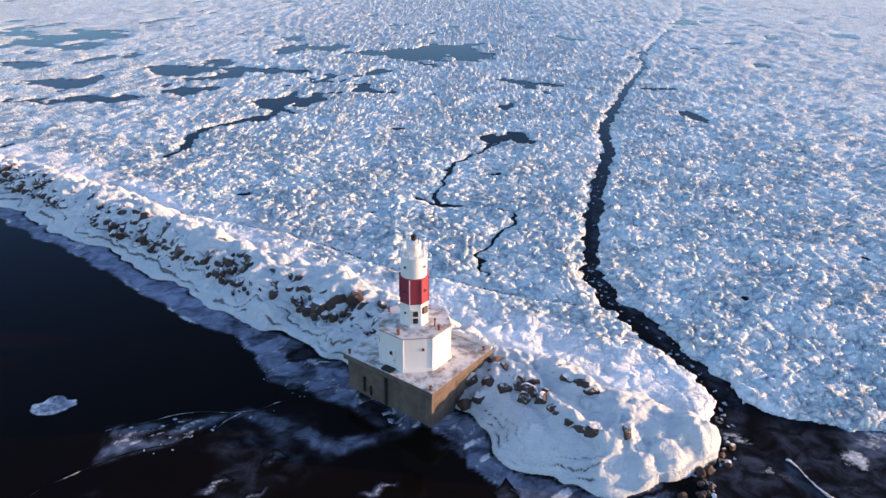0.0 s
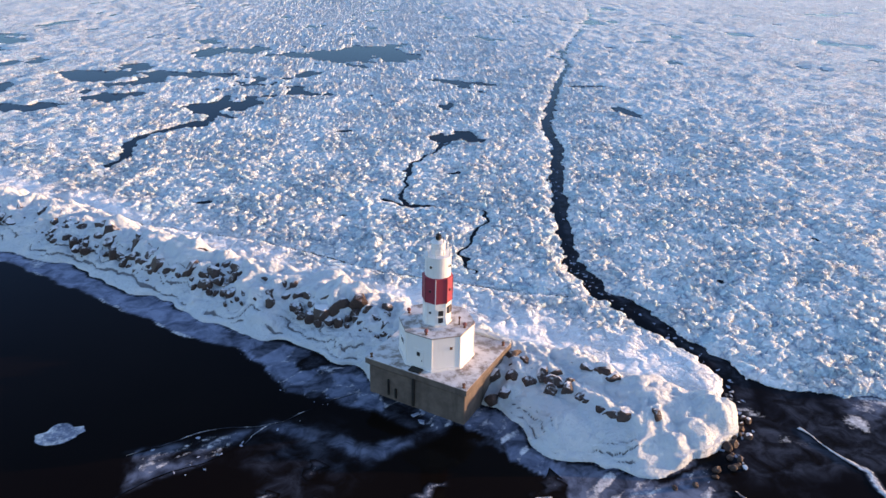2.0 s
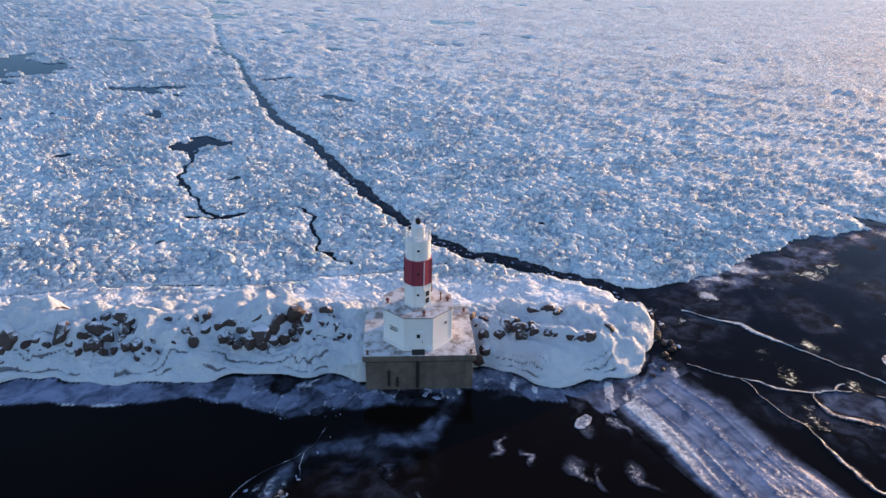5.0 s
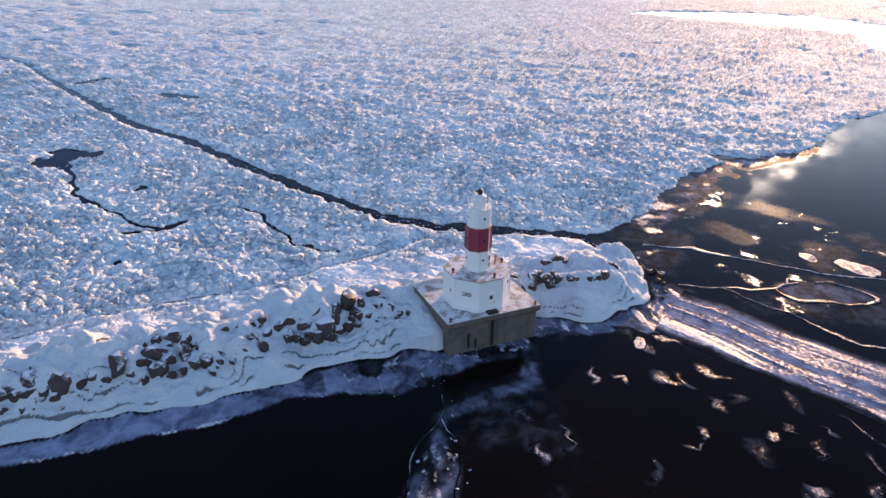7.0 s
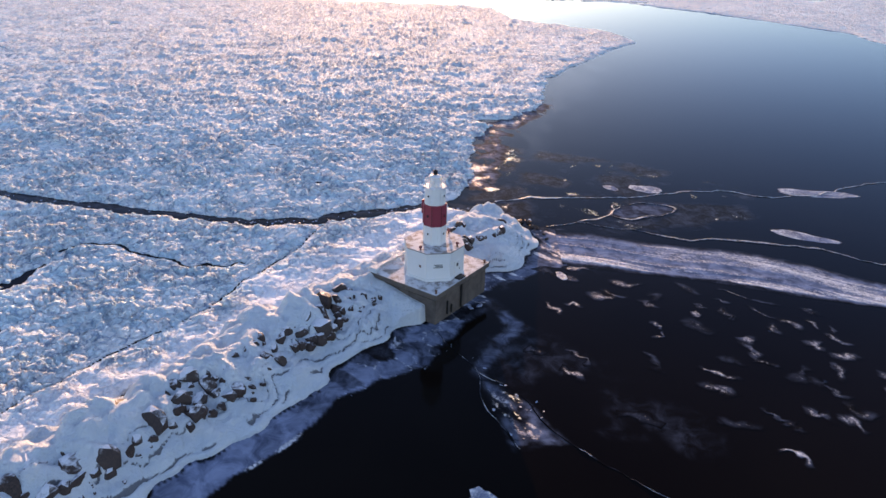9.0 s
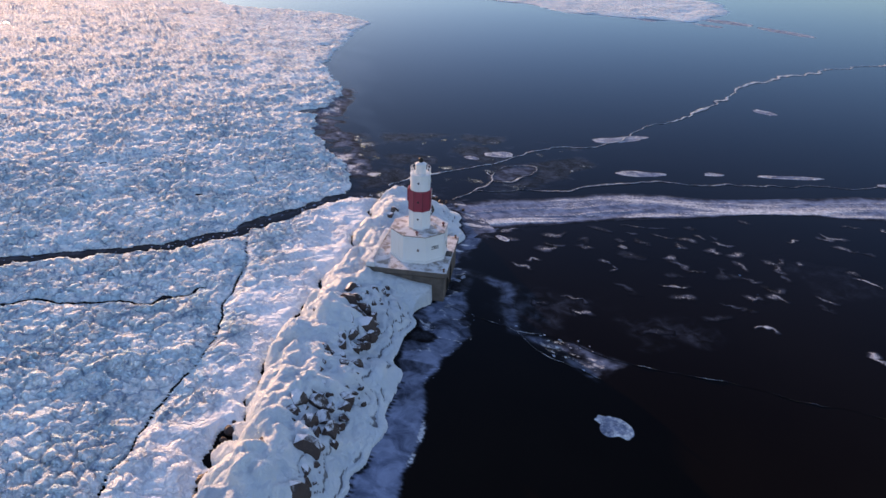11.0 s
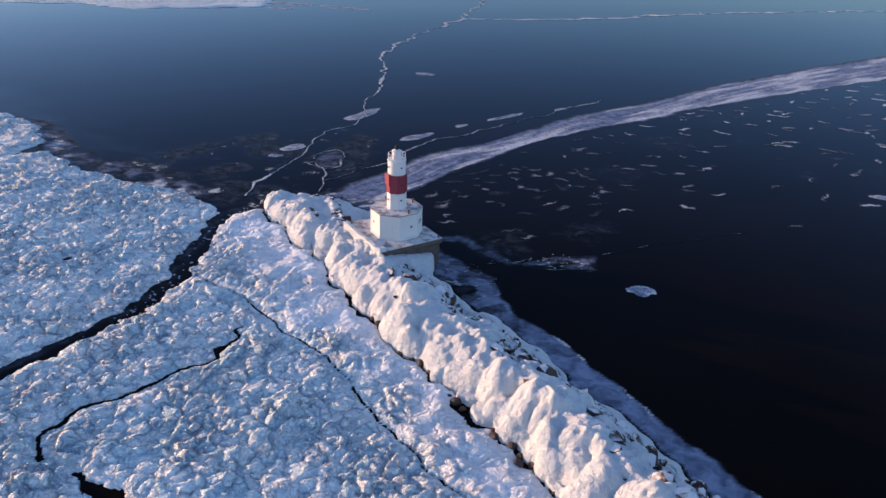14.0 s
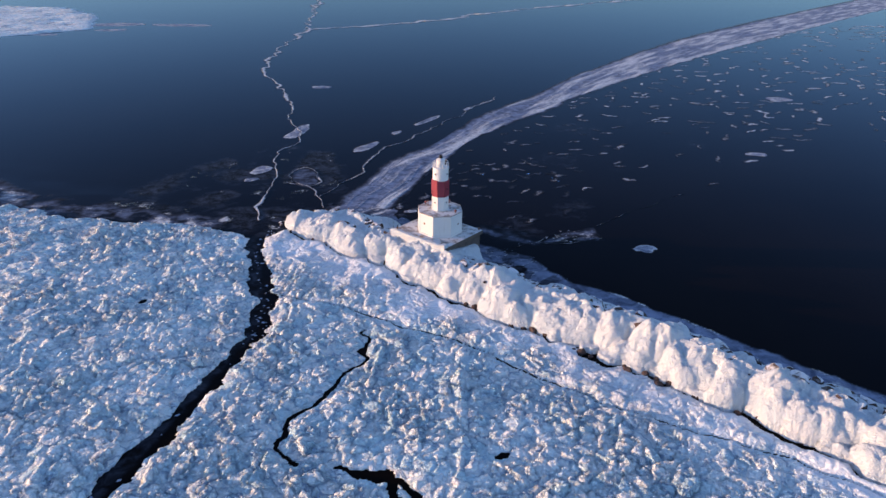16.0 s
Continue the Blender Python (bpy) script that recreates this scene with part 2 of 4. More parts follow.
def value_noise(x, y, seed=0):
    ix, iy = np.floor(x), np.floor(y)
    fx, fy = x - ix, y - iy
    fx, fy = fx * fx * fx * (fx * (fx * 6 - 15) + 10), fy * fy * fy * (fy * (fy * 6 - 15) + 10)
    a, b = hash2(ix, iy, seed), hash2(ix + 1, iy, seed)
    c, d = hash2(ix, iy + 1, seed), hash2(ix + 1, iy + 1, seed)
    return (a + (b - a) * fx) * (1 - fy) + (c + (d - c) * fx) * fy - 0.5


def fbm(x, y, size, octaves=3, seed=0, gain=0.5):
    out, amp, f = 0.0, 1.0, 1.0 / size
    for k in range(octaves):
        ca, sa = math.cos(0.7 * k + seed), math.sin(0.7 * k + seed)
        out = out + amp * value_noise((x * ca - y * sa) * f + 17.3 * k, (x * sa + y * ca) * f - 9.1 * k, seed + k)
        amp, f = amp * gain, f * 2.03
    return out


def blocks(x, y, size, seed, tilt):
    """Tilted slabs of broken ice: height of the nearest slab, and how near its border is (0 to 1)."""
    u, v = x / size, y / size
    iu, iv = np.floor(u), np.floor(v)
    best, second, height = np.full(x.shape, 9.0), np.full(x.shape, 9.0), np.zeros(x.shape)
    for du in (-1, 0, 1):
        for dv in (-1, 0, 1):
            cu, cv = iu + du, iv + dv
            pu, pv = cu + hash2(cu, cv, seed), cv + hash2(cu, cv, seed + 1)
            d = np.hypot(u - pu, v - pv)
            h = hash2(cu, cv, seed + 2) - 0.5 + tilt * ((u - pu) * (hash2(cu, cv, seed + 3) - 0.5) + (v - pv) * (hash2(cu, cv, seed + 4) - 0.5))
            near = d < best
            second = np.where(near, best, np.minimum(second, d))
            height = np.where(near, h, height)
            best = np.where(near, d, best)
    return height, np.clip(second - best, 0, 1)


def along(x, y, points):
    """Distance from a broken line, and the share of its length at the nearest place."""
    best, share = np.full(x.shape, 1e9), np.zeros(x.shape)
    total = sum(math.dist(a[:2], b[:2]) for a, b in zip(points, points[1:]))
    run = 0.0
    for a, b in zip(points, points[1:]):
        dx, dy = b[0] - a[0], b[1] - a[1]
        length = math.hypot(dx, dy)
        t = np.clip(((x - a[0]) * dx + (y - a[1]) * dy) / (length * length), 0, 1)
        d = np.hypot(x - a[0] - t * dx, y - a[1] - t * dy)
        near = d < best
        best, share = np.where(near, d, best), np.where(near, (run + t * length) / total, share)
        run += length
    return best, share


def inside(x, y, points):
    """True within a closed outline."""
    hit = np.zeros(x.shape, bool)
    for (ax, ay), (bx, by) in zip(points, points[1:] + points[:1]):
        if ay != by:
            hit ^= ((ay > y) != (by > y)) & (x < (bx - ax) * (y - ay) / (by - ay) + ax)
    return hit


def signed(x, y, points):
    """Distance from an outline, positive inside."""
    d, _ = along(x, y, points + points[:1])
    return np.where(inside(x, y, points), d, -d)


def step(v, low, high):
    t = np.clip((v - low) / (high - low), 0, 1)
    return t * t * (3 - 2 * t)


def stretched(low, high, core_low, core_high, cell, growth):
    """Grid lines: even in the core, ever wider outside it."""
    line = list(np.arange(core_low, core_high, cell))
    p, c = line[-1], cell
    while p < high:
        c *= growth
        p += c
        line.append(p)
    p, c, front = core_low, cell, []
    while p > low:
        c *= growth
        p -= c
        front.append(p)
    return np.array(front[::-1] + line)


def sheet_mesh(name, x, y, z, keep=None, fields=(), skirt=None):
    """One mesh from a grid of heights; keep: which grid points must be drawn; skirt: where its border runs down."""
    rows, cols = x.shape
    index = np.arange(rows * cols).reshape(rows, cols)
    quads = np.stack([index[:-1, :-1], index[:-1, 1:], index[1:, 1:], index[1:, :-1]], -1).reshape(-1, 4)
    if keep is not None:
        k = keep.ravel()
        whole = k[quads].all(1)
        ends = k[quads].any(1)
        quads = quads[ends if skirt is None else whole | (ends & skirt.ravel()[quads].any(1))]
    p, q, r = (np.stack([x.ravel()[quads[:, k]], y.ravel()[quads[:, k]]], -1) for k in (0, 1, 3))
    if np.sum((q - p)[:, 0] * (r - p)[:, 1] - (q - p)[:, 1] * (r - p)[:, 0]) < 0:
        quads = quads[:, ::-1]          # faces look up
    used, flat = np.unique(quads, return_inverse=True)
    me = bpy.data.meshes.new(name)
    me.vertices.add(len(used))
    co = np.stack([x.ravel()[used], y.ravel()[used], z.ravel()[used]], -1)
    me.vertices.foreach_set("co", co.astype(np.float32).ravel())
    me.loops.add(flat.size)
    me.loops.foreach_set("vertex_index", flat.ravel().astype(np.int32))
    me.polygons.add(len(quads))
    me.polygons.foreach_set("loop_start", (np.arange(len(quads)) * 4).astype(np.int32))
    me.polygons.foreach_set("use_smooth", np.ones(len(quads), bool))
    me.update(calc_edges=True)
    for key, values in fields:
        a = me.attributes.new(key, 'FLOAT', 'POINT')
        a.data.foreach_set("value", values.ravel()[used].astype(np.float32))
    return me


def part(name, bm, material, parent=None, label="", smooth=False):
    """Links a bmesh as one mesh object, under a thing or a part."""
    me = bpy.data.meshes.new(name)
    bm.normal_update()
    bm.to_mesh(me)
    bm.free()
    me.materials.append(material)
    if smooth:
        for p in me.polygons:
            p.use_smooth = True
    ob = new(name, me)
    ob.parent = parent
    if label:
        ob["label"] = label
    return ob


def prism(bm, outline, z0, z1, scale_top=1.0, centre=(0, 0)):
    """A closed block over an outline."""
    lower = [bm.verts.new((x, y, z0)) for x, y in outline]
    upper = [bm.verts.new((centre[0] + (x - centre[0]) * scale_top, centre[1] + (y - centre[1]) * scale_top, z1)) for x, y in outline]
    bm.faces.new(lower[::-1])
    bm.faces.new(upper)
    n = len(outline)
    for i in range(n):
        bm.faces.new((lower[i], lower[(i + 1) % n], upper[(i + 1) % n], upper[i]))
    return bm


def ring(sides, radius, turn=0.0, centre=(0, 0)):
    return [(centre[0] + radius * math.cos(radians(turn) + 2 * math.pi * i / sides), centre[1] + radius * math.sin(radians(turn) + 2 * math.pi * i / sides)) for i in range(sides)]


def box(bm, m, sx, sy, sz):
    """A block of that size, its middle at m."""
    vs = bmesh.ops.create_cube(bm, size=1.0, matrix=m @ Matrix.Diagonal((sx, sy, sz, 1)))["verts"]
    return vs


def lathe(bm, profile, sides, m=None):
    """A turned body from (radius, height) pairs, closed at both ends."""
    m = m or Matrix()
    rings = [[bm.verts.new(m @ Vector((r * math.cos(2 * math.pi * i / sides), r * math.sin(2 * math.pi * i / sides), z))) for i in range(sides)] for r, z in profile]
    for a, b in zip(rings, rings[1:]):
        for i in range(sides):
            bm.faces.new((a[i], a[(i + 1) % sides], b[(i + 1) % sides], b[i]))
    bm.faces.new(rings[0][::-1])
    bm.faces.new(rings[-1])
    return bm


def rod(bm, a, b, r, sides=6):
    a, b = Vector(a), Vector(b)
    m = Matrix.Translation(a) @ (b - a).to_track_quat("Z", "Y").to_matrix().to_4x4()
    return lathe(bm, [(r, 0), (r, (b - a).length)], sides, m)


def bevelled(bm, width, segments=1):
    bmesh.ops.bevel(bm, geom=bm.edges[:], offset=width, segments=segments, affect='EDGES', profile=0.6)
    return bm


# ---- the plan of the place ----
STEEP_TOE = [(-150, 168), (-86, 135), (-66, 122.5), (-52, 112.7), (-45, 107), (-34, 99.5), (-21.5, 90.8), (-11, 83.3), (-4, 76.5), (2, 71.3),
             (7.3, 67.8), (13.6, 64), (20, 60), (24.3, 56.5), (25.3, 53.5), (23.6, 50), (20.5, 46.8), (16, 45.2)]
GENTLE_TOE = [(16, 45.2), (12.5, 45.4), (9.3, 47), (6, 50.2), (3, 54), (1.5, 57), (-9.3, 62.8), (-11.5, 66.2), (-15, 69.3), (-19.2, 72.2), (-27, 76.2), (-31.5, 80.2),
              (-37, 84.2), (-42.5, 88.3), (-48, 92), (-61, 101.8), (-76, 112.3), (-150, 156)]
MOLE = STEEP_TOE + GENTLE_TOE[1:]
FIELD_EDGE = [(-900, 600), (-150, 161), (-86, 129.6), (-52, 107.6), (-21.5, 85.6), (2, 66.4), (13.6, 59.4), (22, 54), (30, 59.8), (34, 57.6), (38.3, 55.4), (45, 54.5), (53, 54.6), (61, 53), (66, 54.2), (72, 51), (80, 48.4), (85, 45.4),
              (94, 38.5), (103, 33), (113, 32.4), (123, 30), (136, 27.5), (154, 17.5), (186, -1.5), (205, -14), (211, -19), (241, -14), (273, 24), (320, 32),
              (333, 60), (340, 101), (343, 146), (364, 138), (388, 95), (394, 60), (371, 19), (365, -49), (306, -95),
              (251, -126), (219, -125), (176, -168), (196, -215), (330, -330), (1500, -1150), (1500, 1300), (-900, 1300)]
LEAD = [(23.8, 49), (26.5, 54), (28.4, 59.2), (27.6, 64.2), (25.4, 69.8), (23.6, 76), (20.9, 81), (20.5, 85.5), (20.2, 90.2), (22.2, 101), (25, 115), (27.5, 126),
        (30.4, 135.5), (34.8, 151), (37.2, 169), (47.5, 201), (57, 229), (70, 262), (74, 285), (90.5, 327), (106, 365), (140, 450), (170, 560)]
HOOK = [(5.0, 88.6), (4.8, 91), (4.5, 95), (7.3, 100.8), (11, 107.2), (10.7, 112.6), (8.7, 115)]
BEND = [(4.6, 115), (3.2, 115), (-0.9, 115.3), (-2.2, 120), (-0.9, 128), (0, 138), (6.7, 149), (13, 159)]
SPUR = [(3.2, 115), (-2.1, 116.4), (-5, 119)]
THIN = [(20, 79), (10.5, 81.8), (-0.4, 87.2), (-5.9, 88.9), (-12, 92.8), (-17, 97), (-25, 101.7), (-34, 106), (-44, 110), (-62, 124)]
POOL_LEAD = [(-45, 209), (-45.6, 181), (-51.3, 174), (-57.4, 166.3), (-58.7, 160), (-57.3, 147), (-58.8, 142.6)]
# pools: x, y, half length, half width, turn in degrees
POOLS = [(14, 161, 6.0, 4.5, 10), (-161, 298, 20, 20, 0), (-160, 330, 16, 16, 0), (-121, 216, 13, 12, 20), (-114, 194, 7, 5, 30), (-96, 196, 10, 6, 15),
         (-79, 247, 27, 13, 5), (-77, 209, 8, 5, 10), (0, 291, 20, 17, 0), (-28, 286, 11, 7, 0), (26, 225, 8, 7, 0), (63, 222, 6, 1.8, 0),
         (-12.3, 168, 2, 1.2, 0), (-13, 111.6, 0.9, 0.45, 30), (-36, 120, 1.6, 1, 20), (-195, 330, 14, 11, 0), (-180, 262, 15, 6, 20), (9, 133.6, 1.6, 1.2, 0),
         (-44.5, 194, 5.5, 11, 0), (-48, 176, 4, 3, 20), (-150, 250, 9, 6, 0), (-60, 300, 9, 5, 0)]
RIDGE_CRACK = [(31, 51), (33.5, 43), (34, 37), (33.4, 27), (37.5, 16.5), (36.6, -5), (43, -21), (46.5, -33), (55, -55), (72.5, -98), (77, -183), (91, -262), (103, -340), (150, -600)]
BRANCH_CRACK = [(77, -183), (65, -191), (16, -228), (-7, -260), (-61, -313), (-250, -480)]
SHORT_CRACK = [(19.5, 44), (25.5, 32.8), (30, 31)]
BAND_OUTER = [(17, 43), (15.2, 35.5), (12.5, 28), (9.2, 14), (0.4, -1), (-8.5, -24), (-17.5, -40), (-29, -59.5), (-50.6, -100), (-120, -202), (-263, -370), (-460, -590)]
BAND_INNER = [(9, 43.5), (6.5, 34), (3.8, 23), (-1.5, 8), (-5.5, -3.5), (-16, -22), (-32, -45), (-38, -57), (-87, -122), (-151, -198), (-274, -339), (-460, -545)]
SIDE_LINE = [(22.8, 38.5), (17.6, 24), (13.5, 5.5), (4.7, -10), (-2, -27), (-14, -52)]
FAN_A = [(-12, 60.8), (-16.2, 59), (-19.3, 57), (-24.4, 56.2), (-28.7, 55.1), (-31.6, 54.2)]
FAN_B = [(-19.5, 56.4), (-24.4, 52.3), (-27.3, 50.8), (-30.6, 48.9), (-34.6, 45.4), (-39.7, 40.2), (-52, 29)]
FAN_STEM = [(-3.5, 54.6), (-6.5, 52.8), (-10.1, 51.6), (-13.6, 54.4), (-19.3, 56.6)]
SHELF_EDGE = [(-10.3, 61), (-14.4, 60.6), (-18, 62), (-21, 66.5), (-24, 71), (-30, 73.4), (-34.2, 77.2), (-45, 86), (-57, 95.4), (-72.3, 106.3), (-150, 151)]

def foot_warp(x, y):
    """The uneven run of the breakwater's foot."""
    return x + 2.3 * fbm(x, y, 6.0, 3, 95), y + 2.3 * fbm(x, y, 6.0, 3, 96)


# ---- ground: the lake's ice ----
gx = stretched(-4600, 4600, -78, 42, 0.36, 1.028)
gy = stretched(-4600, 4600, 10, 102, 0.36, 1.028)
X, Y = np.meshgrid(gx, gy)
WX, WY = X + 1.6 * fbm(X, Y, 5.0, 3, 3), Y + 1.6 * fbm(X, Y, 5.0, 3, 9)
patchy = fbm(X, Y, 3.0, 4, 21)
frost = np.zeros(X.shape)
u, v = ((WX - 27.5) * math.cos(radians(24)) + (WY - 27) * math.sin(radians(24))) / 3.6, (-(WX - 27.5) * math.sin(radians(24)) + (WY - 27) * math.cos(radians(24))) / 7.0
ring_film = 0.45 * (1 - step(np.hypot(u, v), 0.7, 1.0))
sheltered = step(X * 0.62 - Y + 66, 4, 26) * inside(X, Y, BAND_INNER + [(-900, -500), (-900, 300), (-60, 90), (-10, 60)])
# shore shelf, refrozen slush
shelf = [tuple(p) for p in SHELF_EDGE] + [(-150, 158), (-76, 114), (-31, 82), (-7, 66)]
s_shelf = signed(X + 1.1 * fbm(X, Y, 4, 3, 7), Y + 1.1 * fbm(X, Y, 4, 3, 8), shelf)
slush = step(s_shelf, -0.15, 0.45)
frost = np.maximum(frost, (1 - step(np.abs(s_shelf - 0.2), 0.0, 0.6)) * (0.36 + 1.0 * patchy))
frost = np.maximum(frost, slush * (0.04 + 0.9 * np.clip(fbm(X, Y, 5, 4, 41), -0.4, 0.5)))
plate, plate_rim = blocks(X + 0.9 * fbm(X, Y, 3, 2, 45), Y + 0.9 * fbm(X, Y, 3, 2, 46), 2.8, 47, 0.0)
cracked = step(X + 0.3 * Y, -9, 1) * slush
slush = slush * (0.86 + 0.35 * fbm(X, Y, 5.5, 3, 42)) * (1 - cracked * (0.35 - 0.9 * plate))
frost = frost * (1 - 0.5 * cracked)
frost = np.maximum(frost, cracked * (1 - step(plate_rim, 0.02, 0.15)) * (0.42 + 0.8 * patchy))
pier_foot, _ = along(WX, WY, [(-11.5, 61.5), (-8.8, 59.8), (-3.8, 56.2)])
slush = np.maximum(slush, 0.75 * (1 - step(pier_foot, 1.6, 2.3)) * (0.5 + plate))
frost = np.maximum(frost, (1 - step(pier_foot, 1.6, 2.3)) * ((1 - step(plate_rim, 0.02, 0.16)) * 0.5 + 0.6 * patchy))
mole_out = -signed(*foot_warp(X, Y), MOLE)
ledge, _ = along(WX, WY, [(0.4, 54.2), (3.2, 50.4), (6.2, 47.6), (9.4, 45.2), (12.5, 44.2)])
slush = np.maximum(slush, 0.8 * (1 - step(ledge, 4.5, 8.0)) * (1 - step(mole_out + 2.0 * patchy, 3.6, 4.0)) * (0.72 + 0.5 * plate))
frost = np.maximum(frost, (1 - step(ledge, 4.5, 8.0)) * (1 - step(mole_out + 2.0 * patchy, 3.6, 4.0)) * (0.16 + 1.1 * fbm(X * 0.7 + Y * 0.7, (Y - X) * 2.2, 2.4, 3, 48)))
head, _ = along(WX, WY, [(1.5, 53), (6, 48), (12, 44), (18, 43.5), (24, 46), (27, 50)])
slush = np.maximum(slush, 0.22 * (1 - step(head, 1.0, 2.4)) * step(fbm(X, Y, 3, 3, 43), 0.0, 0.12))
leaf = signed(X + 0.4 * (WX - X), Y + 0.4 * (WY - Y), FAN_A[2:] + FAN_B[3::-1])
leaf_in = step(leaf, -0.3, 0.4)
slush = np.maximum(slush, leaf_in * np.clip(0.30 + 0.55 * fbm(X * 0.85 + Y * 0.5, (Y * 0.85 - X * 0.5) * 2.2, 2.6, 3, 61), 0.08, 0.7))
frost = np.maximum(frost, leaf_in * (0.10 + 1.0 * fbm(X * 0.85 + Y * 0.5, (Y * 0.85 - X * 0.5) * 3.2, 2.0, 4, 65)))
stem, _ = along(X + 0.7 * (WX - X), Y + 0.7 * (WY - Y), FAN_STEM)
slush = np.maximum(slush, (1 - step(stem, 0.35, 1.5)) * (0.42 + 0.5 * patchy))
smear, _ = along(WX, WY, [(-16, 52), (-22, 46), (-30, 40)])
slush = np.maximum(slush, 0.16 * (1 - step(smear, 1, 7)) * step(fbm(X, Y, 6, 3, 66), -0.1, 0.3))
thin_ice = [(24, 53), (33, 54), (46, 47), (62, 40), (54, 22), (40, 4), (24, 8), (17, 34)]
s_thin = signed(WX, WY, thin_ice)
slush = np.maximum(slush, 0.20 * step(s_thin, -2, 3) * step(fbm(X, Y, 7, 3, 44), -0.35, 0.2))
slush = np.maximum(slush, ring_film)
frost = np.maximum(frost, step(s_thin, -2, 3) * (-0.10 + 0.9 * patchy))
broken, _ = along(WX, WY, [(27, 56), (36, 51), (48, 47), (60, 46)])
slush = np.maximum(slush, 0.20 * (1 - step(broken, 1, 6)) * step(fbm(X, Y, 4, 3, 64), -0.2, 0.2))
frost = np.maximum(frost, (1 - step(broken, 0.6, 4)) * (0.08 + 1.0 * patchy))
glitter, _ = along(WX, WY, [(61, 48), (75, 44), (90, 36), (123, 26), (152, 15)])
skim = (1 - step(glitter, 2, 13)) * step(fbm(X * 0.4, Y, 6, 3, 63), -0.35, 0.25)
slush = np.maximum(slush, 0.10 * step(fbm(X, Y, 14, 3, 71), 0.12, 0.5) * sheltered)
fringe, _ = along(WX, WY, [(40, 54), (52, 52), (70, 50), (84, 44), (95, 37), (106, 33)])
slush = np.maximum(slush, 0.55 * (1 - step(fringe, 1.5, 5.5)) * step(patchy, -0.35, 0.1))
frost = np.maximum(frost, (1 - step(fringe, 0.5, 4.5)) * (0.22 + 0.9 * patchy))
seam = np.abs(mole_out - 0.1)
gap = np.clip(0.35 + 1.6 * value_noise(X / 2.2, Y / 2.2, 62), 0, 1)
slush, frost = slush * step(seam, 0.12 * gap, 0.06 + 0.42 * gap), frost * step(seam, 0.12 * gap, 0.06 + 0.42 * gap)
slush = np.maximum(slush, 0.05 * step(Y, 190, 280) * inside(X, Y, FIELD_EDGE))
d, _ = along(X - 0.9, Y, LEAD)
slush = np.maximum(slush, 0.15 * (1 - step(d, 0.6, 1.4)))
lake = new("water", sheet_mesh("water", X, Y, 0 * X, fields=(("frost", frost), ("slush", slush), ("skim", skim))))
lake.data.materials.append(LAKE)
tagged(lake, "clear black frozen lake with white cracks and drifted snow", "frozen lake", kind="structure")


# ---- snow and ridges on the lake's ice ----
def dense(points, first, growth):
    """A smooth line through the points, its steps growing with the distance from the breakwater's head."""
    out = []
    pts = [points[0]] + list(points) + [points[-1]]
    for p0, p1, p2, p3 in zip(pts, pts[1:], pts[2:], pts[3:]):
        gap = math.dist(p1, p2)
        count = max(2, int(gap / (first + growth * math.hypot(p1[0] - 10, p1[1] - 45))))
        for k in range(count):
            t = k / count
            out.append([0.5 * (2 * b + (c - a) * t + (2 * a - 5 * b + 4 * c - d) * t * t + (3 * b - a - 3 * c + d) * t ** 3) for a, b, c, d in zip(p0, p1, p2, p3)])
    return np.array(out + [list(points[-1])])


def ribbon(line, half, across, frost, slush, height):
    """Grid of a strip: places, heights and cover for each step along and across it."""
    way = np.gradient(line, axis=0)
    way = way / np.maximum(1e-6, np.linalg.norm(way, axis=1))[:, None]
    x = line[:, :1] - way[:, 1:] * half[:, None] * across[None]
    y = line[:, 1:] + way[:, :1] * half[:, None] * across[None]
    return x, y, height + 0 * x, frost + 0 * x, slush + 0 * x


def make_ridge(line, wide, seed, strength=0.85, broken=False):
    """Broken ice squeezed up along a crack: a narrow jagged strip that swells and thins."""
    p = dense(line, 0.35, 0.006)
    far = np.hypot(p[:, 0] - 30, p[:, 1] - 45)
    p = p + np.stack([fbm(p[:, 0], p[:, 1], 6.0, 4, seed), fbm(p[:, 0], p[:, 1], 6.0, 4, seed + 5)], -1) * ((0.7 if broken else 1.8) + 0.012 * far)[:, None]
    swell = np.clip(0.55 + 1.6 * fbm(p[:, 0], p[:, 1], 8.0, 4, seed + 9), 0.30, 1.6)
    half = (wide + (0 if broken else 0.0034) * np.maximum(0, far - 60)) * swell * 1.5
    if broken:          # only short lengths of it stand up
        strength = strength * step(fbm(p[:, 0], p[:, 1], 2.6, 3, seed + 13), -0.15, 0.25)[:, None]
    across = np.linspace(-1, 1, 7)
    crest = (1 - np.abs(across)[None] ** 1.5) * np.ones((len(p), 1))
    rough = value_noise(p[:, :1] * 1.7 + across[None] * 2.3, p[:, 1:] * 1.7, seed + 3)
    x, y, z, f, s = ribbon(p, half, across, strength * crest * (0.95 + 0.4 * rough), 0.5 * crest * np.minimum(1, strength * 1.6), 0.02 + 0.16 * crest * strength * (0.6 + rough))
    ob = new("pressure_ridge", sheet_mesh("pressure_ridge", x, y, z, fields=(("frost", f), ("slush", s))))
    ob.data.materials.append(LAKE)
    return tagged(ob, "thin jagged white ridge of broken ice along a lake crack", "ice ridge", group="ridges on the lake")


